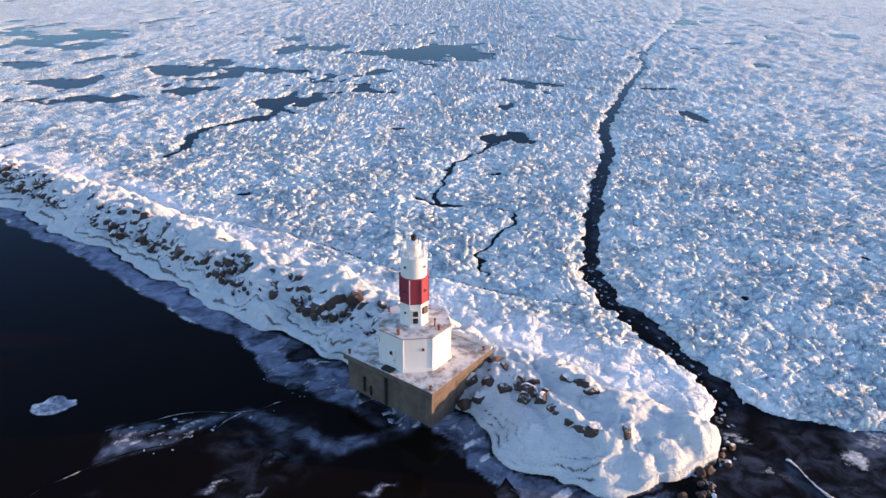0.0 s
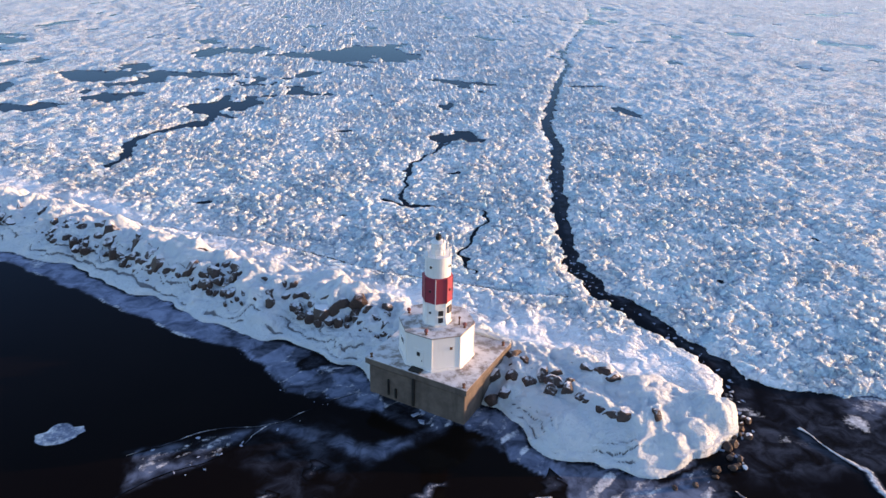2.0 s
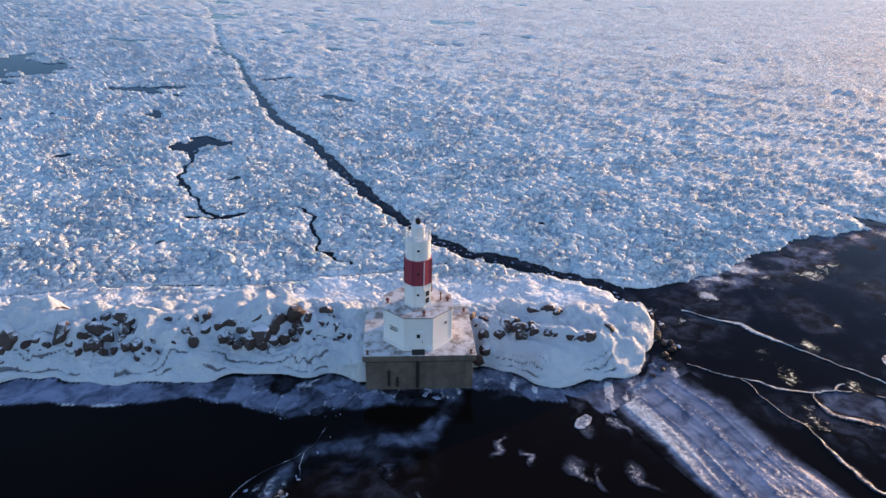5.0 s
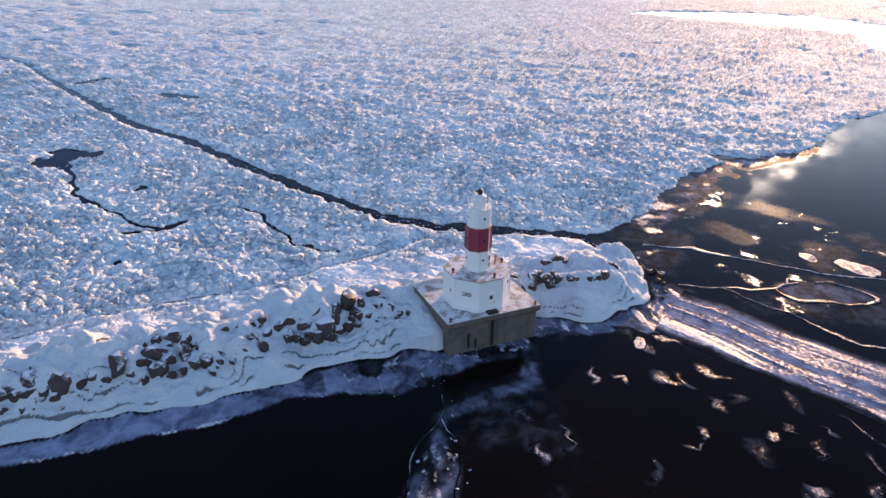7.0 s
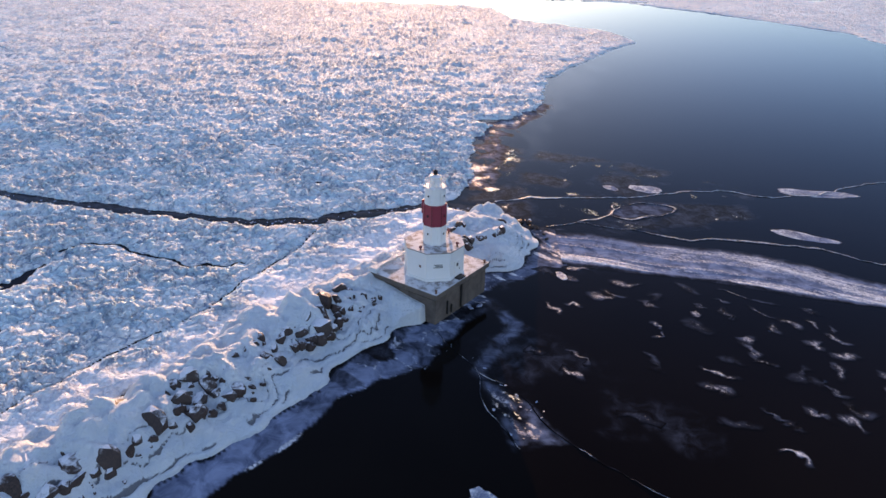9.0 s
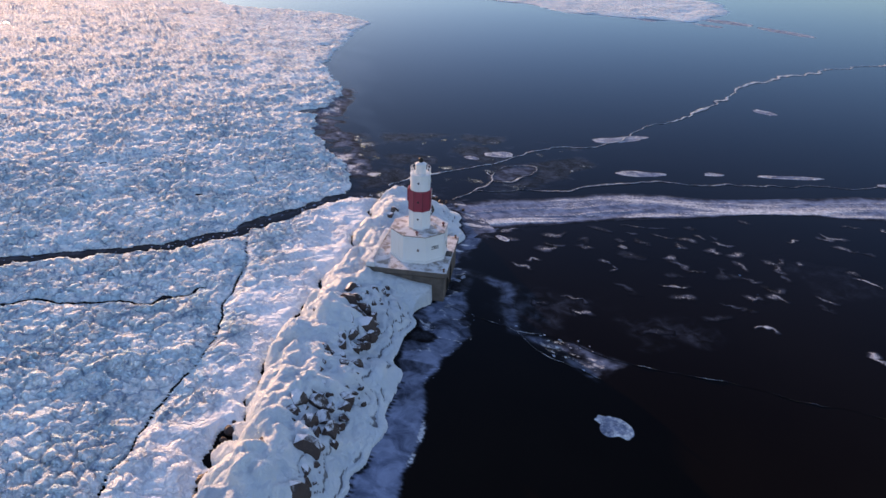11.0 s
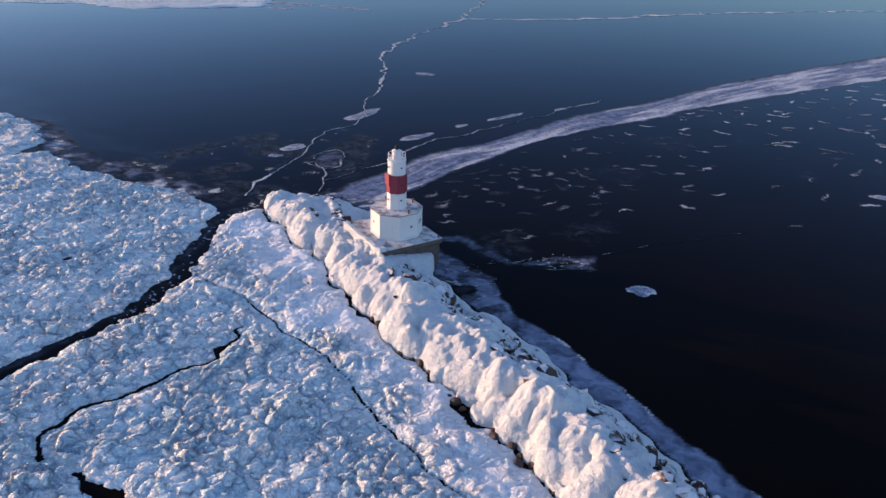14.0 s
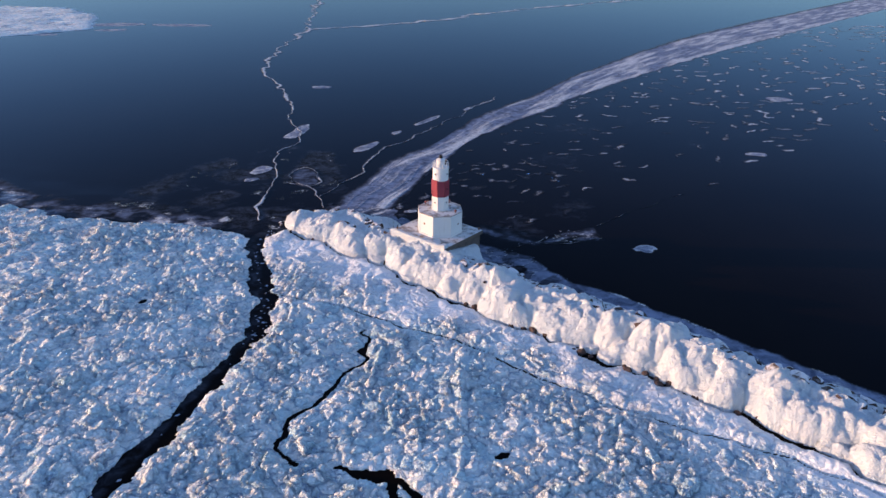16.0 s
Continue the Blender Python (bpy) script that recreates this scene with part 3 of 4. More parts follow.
make_ridge(RIDGE_CRACK, 0.34, 201)
make_ridge(BRANCH_CRACK, 1.1, 211, 1.0)
make_ridge(SHORT_CRACK, 0.20, 221, 0.7)
make_ridge(FAN_A, 0.10, 261, 0.60, True)
make_ridge(FAN_B, 0.11, 271, 0.60, True)
make_ridge(SIDE_LINE, 0.26, 231, 0.62)
make_ridge([(27.5 + 3.2 * math.cos(a) * math.cos(0.42) - 6.0 * math.sin(a) * math.sin(0.42), 27 + 3.2 * math.cos(a) * math.sin(0.42) + 6.0 * math.sin(a) * math.cos(0.42)) for a in np.linspace(0.3, 6.3, 14).tolist()], 0.35, 241, 0.6)


def make_band():
    """The refrozen ship's track: a film of pale slush with long streaks of drifted snow."""
    def by_share(points, count):
        p = dense(points, 0.5, 0.004)
        run = np.concatenate([[0], np.cumsum(np.linalg.norm(np.diff(p, axis=0), axis=1))])
        share = np.linspace(0, 1, count) ** 1.7
        return np.stack([np.interp(share * run[-1], run, p[:, k]) for k in (0, 1)], -1), share * run[-1]
    a, run = by_share(BAND_OUTER, 520)
    b, _ = by_share(BAND_INNER, 520)
    t = np.linspace(-0.30, 1.24, 70)[None]
    x, y = a[:, :1] + (b[:, :1] - a[:, :1]) * t, a[:, 1:] + (b[:, 1:] - a[:, 1:]) * t
    wide = np.linalg.norm(b - a, axis=1)[:, None]
    u, s = t * wide, run[:, None] + 0 * t
    ragged = 1.4 * fbm(x, y, 5.0, 4, 251) * (0.6 + 0.01 * wide * 2)
    within = step(u + ragged, -2.4, 0.2) * step(wide - u + 0.8 * ragged, -1.6, -0.4)
    halo = step(u + ragged, -0.25 * wide, 0.6) * step(wide - u + ragged, -3.0, 0.0)
    spread = 1.3 + 0.006 * s
    lines = np.power(1 - np.abs(2 * value_noise(u / spread + 0.7 * fbm(x, y, 11, 2, 252), s / 38, 253)), 5) + 0.8 * np.power(1 - np.abs(2 * value_noise(u / (0.5 * spread), s / 22, 254)), 6)
    drift = fbm(u * 1.5, s * 0.22, 3.0, 4, 255)
    rim = 1 - step(np.abs(wide - u + 0.1), 0.1, 1.3 + 0.01 * s)
    frost = within * (0.22 + 0.22 * lines + 0.50 * drift + 0.22 * rim + 0.17 * step(s, 30, 150))
    slush = np.maximum(0.88 * within, 0.30 * halo)
    me = sheet_mesh("snow_band", x, y, 0.02 + 0.05 * within * np.clip(lines + drift, 0, 1), fields=(("frost", frost), ("slush", slush)))
    me.materials.append(LAKE)
    return tagged(new("snow_band", me), "long pale band of refrozen slush streaked with drifted snow", "snow band", kind="stuff")


make_band()
# floes frozen into the sheet: x, y, half length, half width, turn
FLOES = [(38.6, 23, 3.0, 1.8, 60), (39, 29.6, 1.6, 1.0, 30), (18.2, 3.7, 5.0, 1.5, 62), (12.5, -9.5, 1.8, 0.9, 60), (4.9, -23.4, 6.5, 1.0, 62), (-5.7, -37.5, 2.5, 0.8, 60),
         (43.3, -60, 3.2, 2.0, 0), (-38.6, 57.4, 2.2, 1.5, 20), (-77, -0.5, 2.6, 1.5, 10), (3.5, 44.3, 1.3, 0.7, 20), (38, -7, 1.8, 7, -8),
         (172, -185, 14, 6, 20), (206, -174, 9, 4, 10), (219, -214, 14, 5, 0), (192, -180, 7, 2, 0), (166, -167, 7, 3, 20), (188, -150, 6, 2.5, 0), (199, -186, 9, 3, 0), (141, -188, 14, 4, 0), (-104, -61, 4, 3, 0)]


def make_floe(fx, fy, fa, fb, turn, seed):
    """A flat floe with a ragged outline and a crusted, uneven top."""
    angle, share = np.meshgrid(np.linspace(0, 2 * math.pi, 41), np.array([0.0, 0.25, 0.5, 0.7, 0.86, 0.96, 1.02]))
    ca, sa = np.cos(angle), np.sin(angle)
    ragged = 1 + 0.36 * value_noise(ca * 1.3 + seed * 3.7, sa * 1.3, 261) + 0.30 * value_noise(ca * 3.5 + seed, sa * 3.5, 262)
    u, v = fa * share * ragged * ca, fb * share * ragged * sa
    c, s = math.cos(radians(turn)), math.sin(radians(turn))
    x, y = fx + u * c - v * s, fy + u * s + v * c
    mottle = value_noise(x * 0.9, y * 0.9, 263) + 0.6 * value_noise(x * 2.3, y * 2.3, 264)
    top = 0.03 + 0.02 * mottle
    z = np.where(share > 1, 0.0, np.where(share > 0.9, 0.7 * top, top))
    frost = np.where(share > 0.99, 0.25, 0.42 + 0.35 * mottle + 0.12 * step(share, 0.5, 0.9))
    me = sheet_mesh("ice_floe", x, y, z, fields=(("frost", frost), ("slush", 0.8 * (share < 0.99))))
    me.materials.append(LAKE)
    return tagged(new("ice_floe", me), "flat white ice floe frozen into the black lake", "ice floe", group="floes frozen into the lake")


for i, spot in enumerate(FLOES):
    make_floe(*spot, i)


def make_wisps():
    """Wind-blown tongues of snow dust lying on the black ice."""
    draw = np.random.default_rng(31)
    tongues = []
    for x0, x1, y0, y1, gap, low, high in ((-320, 20, -250, 60, 8.0, 0.32, 0.64), (-120, 10, -60, 56, 9.5, 0.26, 0.50), (-26, 6, 14, 47, 4.4, 0.30, 0.55)):
        gx, gy = np.meshgrid(np.arange(x0, x1, gap), np.arange(y0, y1, gap))
        gx, gy = (gx + draw.uniform(-0.5, 0.5, gx.shape) * gap).ravel(), (gy + draw.uniform(-0.5, 0.5, gy.shape) * gap).ravel()
        inner, _ = along(gx, gy, BAND_INNER)
        ok = inside(gx, gy, BAND_INNER + [(-900, -500), (-900, 300), (-60, 90), (-10, 60)]) & (inner > 2.5) & (gx * 0.62 - gy + 66 > draw.uniform(4, 34, gx.shape)) & (fbm(gx, gy, 26, 2, 272) > draw.uniform(-0.75, 0.15, gx.shape))
        tongues += [(x, y, draw.uniform(low, high), gap) for x, y in zip(gx[ok], gy[ok])]
    xs, ys, fs = [], [], []
    across = np.linspace(-1, 1, 5)
    for x, y, strong, gap in tongues:
        n = 11
        turn = 0.35 + draw.normal(0, 0.55) + (1.2 if draw.random() < 0.15 else 0)
        long, wide = draw.uniform(0.8, 2.6) * (0.8 + 0.0045 * math.hypot(x, y)), draw.uniform(0.38, 0.85) * (1.5 if gap < 5 else 0.9 + 0.0035 * math.hypot(x, y))
        k = np.linspace(-1, 1, n)
        bend = draw.uniform(-0.6, 0.6) * k * k * long * 0.5 + value_noise(k * 2.2 + x, k * 0 + y, 273) * 1.2
        c, s = math.cos(turn), math.sin(turn)
        line = np.stack([x + k * long * c - bend * s, y + k * long * s + bend * c], -1)
        half = wide * np.clip(0.75 + 1.3 * value_noise(k * 2.6 + y, k * 0 + x, 274), 0.25, 1.4)
        body = (1 - k[:, None] ** 4) * (1 - np.abs(across)[None] ** 2)
        px, py, _, f, _ = ribbon(line, half, across, strong * (1 + 0.4 * float(step(np.array(math.hypot(x - 10, y - 45)), 45, 110))) * body, 0, 0)
        xs.append(px), ys.append(py), fs.append(f)
    x, y, f = np.concatenate(xs), np.concatenate(ys), np.concatenate(fs)
    index = np.arange(x.size).reshape(-1, 11, 5)
    quads = np.stack([index[:, :-1, :-1], index[:, 1:, :-1], index[:, 1:, 1:], index[:, :-1, 1:]], -1).reshape(-1, 4)
    me = bpy.data.meshes.new("snow_wisps")
    me.from_pydata(np.stack([x.ravel(), y.ravel(), 0.012 + 0.03 * f.ravel()], -1).tolist(), [], quads.tolist())
    for key, values in (("frost", f * 1.0), ("slush", f * 0.8)):
        a = me.attributes.new(key, 'FLOAT', 'POINT')
        a.data.foreach_set("value", values.ravel().astype(np.float32))
    me.materials.append(LAKE)
    return tagged(new("snow_wisps", me), "faint wind-blown tongues of snow on black ice", "snow", kind="stuff")


make_wisps()


# ---- the drifted pack ice ----
def billows(x, y, size, seed):
    """Rounded heads of spray ice: 1 on top of each, 0 between them."""
    u, v = (x + 0.5 * fbm(x, y, 2.0, 2, 98)) / size, (y + 0.5 * fbm(x, y, 2.0, 2, 99)) / size
    iu, iv = np.floor(u), np.floor(v)
    best = np.full(x.shape, 9.0)
    for du in (-1, 0, 1):
        for dv in (-1, 0, 1):
            cu, cv = iu + du, iv + dv
            best = np.minimum(best, np.hypot(u - cu - hash2(cu, cv, seed), v - cv - hash2(cu, cv, seed + 1)) + 0.25 * hash2(cu, cv, seed + 2))
    return np.sqrt(np.clip(1 - best * best, 0, 1))


def set_back(x, y):
    """How far the snow's steep foot stands back between the billows."""
    return 1.5 * np.minimum(billows(x, y, 3.0, 3) - 0.92, 0.0) + np.minimum(0.0, 1.5 * fbm(x, y, 7.5, 2, 100) - 0.12)


def pack_field(x, y):
    """How far inside the ice a place lies: negative in open cracks and pools."""
    wx, wy = x + 1.5 * fbm(x, y, 3.2, 3, 51), y + 1.5 * fbm(x, y, 3.2, 3, 52)
    field = signed(wx, wy, FIELD_EDGE)
    d, s = along(wx, wy, LEAD)
    field = np.minimum(field, d - 1.25 * (1 - 0.72 * step(y, 130, 330)) - 0.5 * value_noise(x / 9, y / 9, 55))
    for line, width in ((HOOK, 0.26), (BEND, 0.46), (SPUR, 0.5), (THIN, 0.075), (POOL_LEAD, 1.3)):
        soft = 0.45 if width < 0.2 else 1.0
        d, s = along(x + soft * (wx - x), y + soft * (wy - y), line)
        field = np.minimum(field, d - width - (0.8 * width) * value_noise(x / 4, y / 4, 56))
    for px, py, pa, pb, turn in POOLS:
        c, s = math.cos(radians(turn)), math.sin(radians(turn))
        near = (np.abs(x - px) < 3 * pa + 3 * pb) & (np.abs(y - py) < 3 * pa + 3 * pb)
        k = (0.5 if py < 190 else 0.85) * min(pa, pb)
        ux, uy = x[near] + k * 2 * fbm(x[near], y[near], max(3, pb), 4, 57), y[near] + k * 2 * fbm(x[near], y[near], max(3, pb), 4, 58)
        r = np.hypot(((ux - px) * c + (uy - py) * s) / pa, (-(ux - px) * s + (uy - py) * c) / pb)
        field[near] = np.minimum(field[near], (r - 1) * pb)
    scatter = fbm(x, y * 0.6, 13, 4, 131) + 0.25 * fbm(x, y, 60, 2, 132)
    far_left = step(y - 0.35 * x, 150, 260)
    field = np.minimum(field, (0.62 - 0.13 * far_left - scatter) * 9)
    # a narrow open gap along the breakwater's steep foot
    near = (x > -160) & (x < 34) & (y > 38) & (y < 176)
    px, py = x[near], y[near]
    foot = signed(*foot_warp(px, py), MOLE) + set_back(px, py)
    gap = 0.15 + 0.9 * np.maximum(0, value_noise(px / 3.2, py / 3.2, 59) + 0.08) + 0.5 * value_noise(px / 1.3, py / 1.3, 60)
    field[near] = np.minimum(field[near], -foot - gap)
    return field


def drifted(x, y):
    """Snow drifted smooth over the ice beside the breakwater."""
    near = (x > -160) & (x < 46) & (y > 45) & (y < 190)
    out = np.zeros(x.shape)
    d, _ = along(x[near], y[near], STEEP_TOE)
    out[near] = 1 - step(d + 7 * fbm(x[near], y[near], 9, 3, 93), 3.0, 10.0)
    return out


def jumble(x, y):
    """How broken the surface is: smooth snowed-over pans among heaped blocks."""
    return 0.66 + 0.42 * step(fbm(x, y, 7, 3, 85) + 0.25 * fbm(x, y, 40, 2, 88), -0.4, 0.4)


def rubble(x, y):
    """Height of the jumbled surface over the water."""
    wx, wy = x + 0.8 * fbm(x, y, 2.2, 2, 81), y + 0.8 * fbm(x, y, 2.2, 2, 82)
    big, rim = blocks(wx, wy, 1.9, 5, 1.3)
    small, rim2 = blocks(wx, wy, 0.8, 15, 2.0)
    floe, floe_rim = blocks(x + 2 * fbm(x, y, 6, 2, 83), y + 2 * fbm(x, y, 6, 2, 84), 9.0, 25, 0.4)
    rough = jumble(x, y)
    calm = drifted(x, y)
    ridged = 0.5 - np.abs(fbm(x, y, 8.0, 3, 94))
    swell = 0.34 * np.maximum(0, ridged - 0.30) * 4 * step(fbm(x, y, 18, 2, 92), -0.25, 0.2)
    slabs = 0.42 * big - 0.32 * (1 - step(rim, 0, 0.22)) + 0.18 * small - 0.10 * (1 - step(rim2, 0, 0.30)) + 0.14 * fbm(x, y, 1.6, 3, 89)
    large = 0.18 * floe + 0.34 * fbm(x, y, 4.5, 3, 87)
    return 0.44 + rough * (1.05 * slabs * (1 - 0.72 * calm) + 0.85 * large) + swell + 0.30 * (1 - step(np.abs(floe_rim - 0.12), 0.0, 0.10)) * step(fbm(x, y, 5, 2, 86), -0.05, 0.25) * (1 - calm) + calm * (0.15 + 0.35 * fbm(x, y, 3.2, 2, 91))


gx = stretched(-640, 1150, -46, 46, 0.2, 1.0145)
gy = stretched(-240, 720, 58, 132, 0.2, 1.0145)
X, Y = np.meshgrid(gx, gy)
field = pack_field(X, Y)
Z = np.where(field > 0, rubble(X, Y) * (0.35 + 0.65 * step(field, 0.0, 1.6)), -0.35)
Z = np.where(field > 0, np.maximum(Z, 0.06), Z)
pack = new("pack_ice", sheet_mesh("pack_ice", X, Y, Z, keep=field > 0, fields=(("jumble", jumble(X, Y)), ("drifted", drifted(X, Y)))))
pack.data.materials.append(PACK)
tagged(pack, "field of jumbled white drift ice split by dark cracks", "pack ice", kind="stuff")

# ---- the breakwater ----
# its snow and boulders
breakwater = new("breakwater")
tagged(breakwater, "rubble-mound breakwater of brown boulders under thick white snow and ice", "breakwater", kind="structure")


def mound(x, y):
    """Height of the breakwater's snow, and the distances from its steep and its gentle foot."""
    steep, _ = along(x, y, STEEP_TOE)
    gentle, _ = along(x, y, GENTLE_TOE)
    within = inside(x, y, MOLE)
    h = 2.85 * np.power(np.clip(steep / 2.6, 0, 1), 0.6) * np.power(np.clip(gentle / 8.0, 0, 1), 0.8)
    h = h * (1 - 0.22 * step(x, 2, 12))
    return np.where(within, h, -0.4), steep, gentle, within


def make_stone(seed, material):
    """An angular quarry boulder about 2 m across."""
    rng = random.Random(seed)
    bm = bmesh.new()
    bmesh.ops.create_icosphere(bm, subdivisions=2, radius=1.0)
    planes = [(Vector((rng.gauss(0, 1), rng.gauss(0, 1), rng.gauss(0, 0.8))).normalized(), rng.uniform(0.52, 0.78)) for _ in range(8)]
    for v in bm.verts:
        p = v.co.copy()
        for _ in range(2):
            for n, d in planes:
                over = p.dot(n) - d
                if over > 0:
                    p -= n * over
        v.co = p + 0.07 * noise.noise_vector(p * 2.0 + Vector((seed * 3.1, 0, 0)))
    me = bpy.data.meshes.new("stone")
    bm.to_mesh(me)
    bm.free()
    me.materials.append(material)
    return me


STONES = [make_stone(k, ROCK) for k in range(10)]
WASHED = [make_stone(k + 20, WET_ROCK) for k in range(6)]
rng = random.Random(7)
stones = []            # x, y, z, size
for x, y, size in ((5.2, 62.6, 1.1), (6.2, 61.4, 0.9), (4.4, 59.6, 1.0), (5.9, 58.6, 0.9), (7.4, 59.2, 1.1), (8.3, 57.8, 1.2), (9.3, 56.6, 0.9), (10.2, 55.2, 0.9), (11.3, 53.6, 0.9),
                   (12.2, 52.4, 0.95), (13.2, 51.9, 1.0), (14.1, 51.2, 0.7), (16.2, 51.7, 0.95), (12.3, 59.4, 1.0), (14.2, 57.6, 0.9), (3.4, 58.2, 1.0), (2.6, 60.2, 1.1), (2.0, 57.6, 0.9), (6.6, 60.2, 0.8), (8.6, 59.0, 0.9), (9.6, 57.4, 0.8), (10.8, 54.6, 0.8), (11.9, 53.2, 0.8),
                   (15.0, 51.4, 0.6), (13.4, 58.4, 1.1), (11.2, 60.6, 0.8), (7.6, 57.0, 0.9), (4.9, 60.9, 0.9)):
    stones.append((x, y, 0, size))
draw = np.random.default_rng(7)
tx, ty = draw.uniform(-100, -7, 26000), draw.uniform(64, 142, 26000)
_, ta, tb, tin = mound(tx, ty)
cluster = 0.7 * value_noise(tx / 5.0, ty / 5.0, 91) - np.maximum(0, np.abs(tb - 5.9) - 1.7) * 0.25
fit_for = tin & (ta > 3.7) & (tb > 2.3) & (cluster > -0.10 + draw.uniform(-0.12, 0.12, 26000))
for x, y, c in zip(tx[fit_for], ty[fit_for], cluster[fit_for]):
    if len(stones) >= 560:
        break
    size = rng.uniform(0.62, 1.45) * (1.3 if c > 0.05 else 0.8)
    if all(math.hypot(x - s[0], y - s[1]) > 0.46 * (size + s[3]) for s in stones):
        stones.append((float(x), float(y), 0, size))
foot = []              # wave-washed stones in the gap along the steep foot and round the head
for a, b in zip(STEEP_TOE[1:], STEEP_TOE[2:]):
    count = int(math.dist(a, b) / 1.5)
    for k in range(count):
        t = (k + rng.random()) / count
        foot.append((a[0] + t * (b[0] - a[0]) - 0.6 + rng.uniform(-0.5, 0.4), a[1] + t * (b[1] - a[1]) - 0.85 + rng.uniform(-0.5, 0.4), rng.uniform(0.4, 0.9) * (0.7 if a[0] > 12 else 1)))
for k in range(26):
    t = rng.random()
    foot.append((26.0 - 4.5 * t + rng.uniform(-0.8, 0.8), 53.5 - 7.5 * t + rng.uniform(-0.8, 0.8), rng.uniform(0.2, 0.5)))

# the snow, in a grid that follows the mound
cell = 0.15
axis = np.arange(0, 188, cell)
across = np.arange(-14.0, 13.0, cell)
S, T = np.meshgrid(axis, across)
mid = np.interp(S, [0, 8, 25, 45, 70, 125, 190], [1.0, 0.2, 2.0, 2.2, 1.9, 0.6, -11.5])
X = 26.5 - 0.800 * S + (T + mid) * 0.600
Y = 52.0 + 0.600 * S + (T + mid) * 0.800
Y = Y - 3.0 + 0.02 * S
base, steep, gentle, within = mound(*foot_warp(X, Y))
# rounded lumps of spray ice along the crest and the steep face
head_end = step(X, 2, 12)
lump = 1.15 * billows(X, Y, 3.0, 3) + 0.62 * billows(X, Y, 1.6, 13) + 0.26 * billows(X, Y, 0.8, 23)
steep = steep + set_back(X, Y)
base = np.where(within, 2.85 * np.power(np.clip(steep / 2.8, 0, 1), 0.66) * np.power(np.clip(gentle / 8.0, 0, 1), 0.8) * (1 - 0.22 * head_end), -0.4)
crest = step(steep, 0.0, 0.9) * (1 - step(steep, 3.2, 5.6)) * step(gentle, 1.5, 4) * (1 - 0.35 * head_end)
Z = base + (crest * 0.85 + 0.15 * step(gentle, 1, 4)) * (lump - 1.15) * 1.05 + 0.75 * fbm(X, Y, 3.0, 4, 97) * step(base, 0.2, 1.2) + 0.10
Z = np.where(base < 0.02, -0.5, np.maximum(Z, 0.10 + 0.75 * step(gentle, 0.8, 2.4)))
# terraces and cracks in the crust of the gentle side
crust = fbm(X * 0.6 + Y * 0.4, Y * 0.8 - X * 0.6, 5.0, 4, 121)
groove = 0.45 * (1 - step(np.abs(crust - 0.05), 0.0, 0.035)) + 0.45 * (1 - step(np.abs(crust + 0.17), 0.0, 0.03)) + (1 - step(np.abs(gentle - 0.9 - 1.5 * crust), 0.0, 0.20)) * 1.2 + (1 - step(np.abs(gentle - 2.1 - 2.5 * crust), 0.0, 0.17)) * 1.1 + (1 - step(np.abs(gentle - 3.3 - 3.0 * crust), 0.0, 0.13)) * 0.8
# dark colour along the grooves: exposed crust and ledge shade in one mask
bare_and_shade = np.clip(groove, 0, 1) * step(steep, 2.5, 4.5) * step(value_noise(X / 3, Y / 3, 122), -0.34, -0.10) * step(gentle, 0.3, 0.9)
PU, PV = (X + 2.8) * math.cos(radians(53.6)) + (Y - 62.4) * math.sin(radians(53.6)), -(X + 2.8) * math.sin(radians(53.6)) + (Y - 62.4) * math.cos(radians(53.6))
drift = (1.9 + 1.3 * step(PU, -5.5, 4.0)) * (1 - step(PV - 5.3, 0.1, 5.0)) * step(PU, -6.4, -4.0) * (1 - step(PU, 5.3, 8.0)) * (PV > 3.3)
bare_and_shade = bare_and_shade * (1 - step(drift, 0.1, 0.5)) * step(np.hypot(PU, PV), 7.5, 9)
Z = Z - 0.25 * bare_and_shade
Z = Z + (0.26 * step(crust, 0.02, 0.06) + 0.22 * step(crust, -0.19, -0.15) + 0.20 * step(gentle - 2.1 - 2.5 * crust, -0.1, 0.1) + 0.24 * step(gentle - 0.9 - 1.5 * crust, -0.1, 0.1) - 0.3) * step(gentle, 0.4, 1.5) * step(steep, 2.5, 4.5)
# the drift against the pier's landward wall
Z = np.where(base > 0.02, np.maximum(Z, drift + 0.25 * fbm(X, Y, 1.5, 2, 123)), Z)
for sx, sy, _, size in stones:
    d = np.hypot(X - sx - 0.30 * size, Y - sy - 0.45 * size)
    Z = np.where(d < 1.5 * size, np.maximum(Z, Z + 0.42 * size * (1 - step(d, 0.35 * size, 1.35 * size))), Z)
snow = new("snow_cover", sheet_mesh("snow_cover", X, Y, Z, keep=base > 0.0, skirt=gentle < 1e6, fields=(("bare_and_shade", bare_and_shade),)))
snow.data.materials.append(SNOW)
snow.parent = breakwater
snow["label"] = "thick wind-packed snow and rounded spray ice"

placed = []            # mesh, pose
for i, (x, y, _, size) in enumerate(stones):
    h = mound(np.array([x]), np.array([y]))[0][0]
    placed.append((STONES[i % 10], pose(x, y, h + 0.40 * size, rng.uniform(-25, 25), rng.uniform(-25, 25), rng.uniform(0, 360)) @ Matrix.Diagonal((size, size * rng.uniform(0.75, 1.0), size * rng.uniform(0.7, 0.95), 1))))
for i, (x, y, size) in enumerate(foot):
    placed.append((WASHED[i % 6], pose(x, y, 0.15, rng.uniform(-25, 25), rng.uniform(-25, 25), rng.uniform(0, 360)) @ Matrix.Diagonal((size, size * 0.85, size * 0.8, 1))))
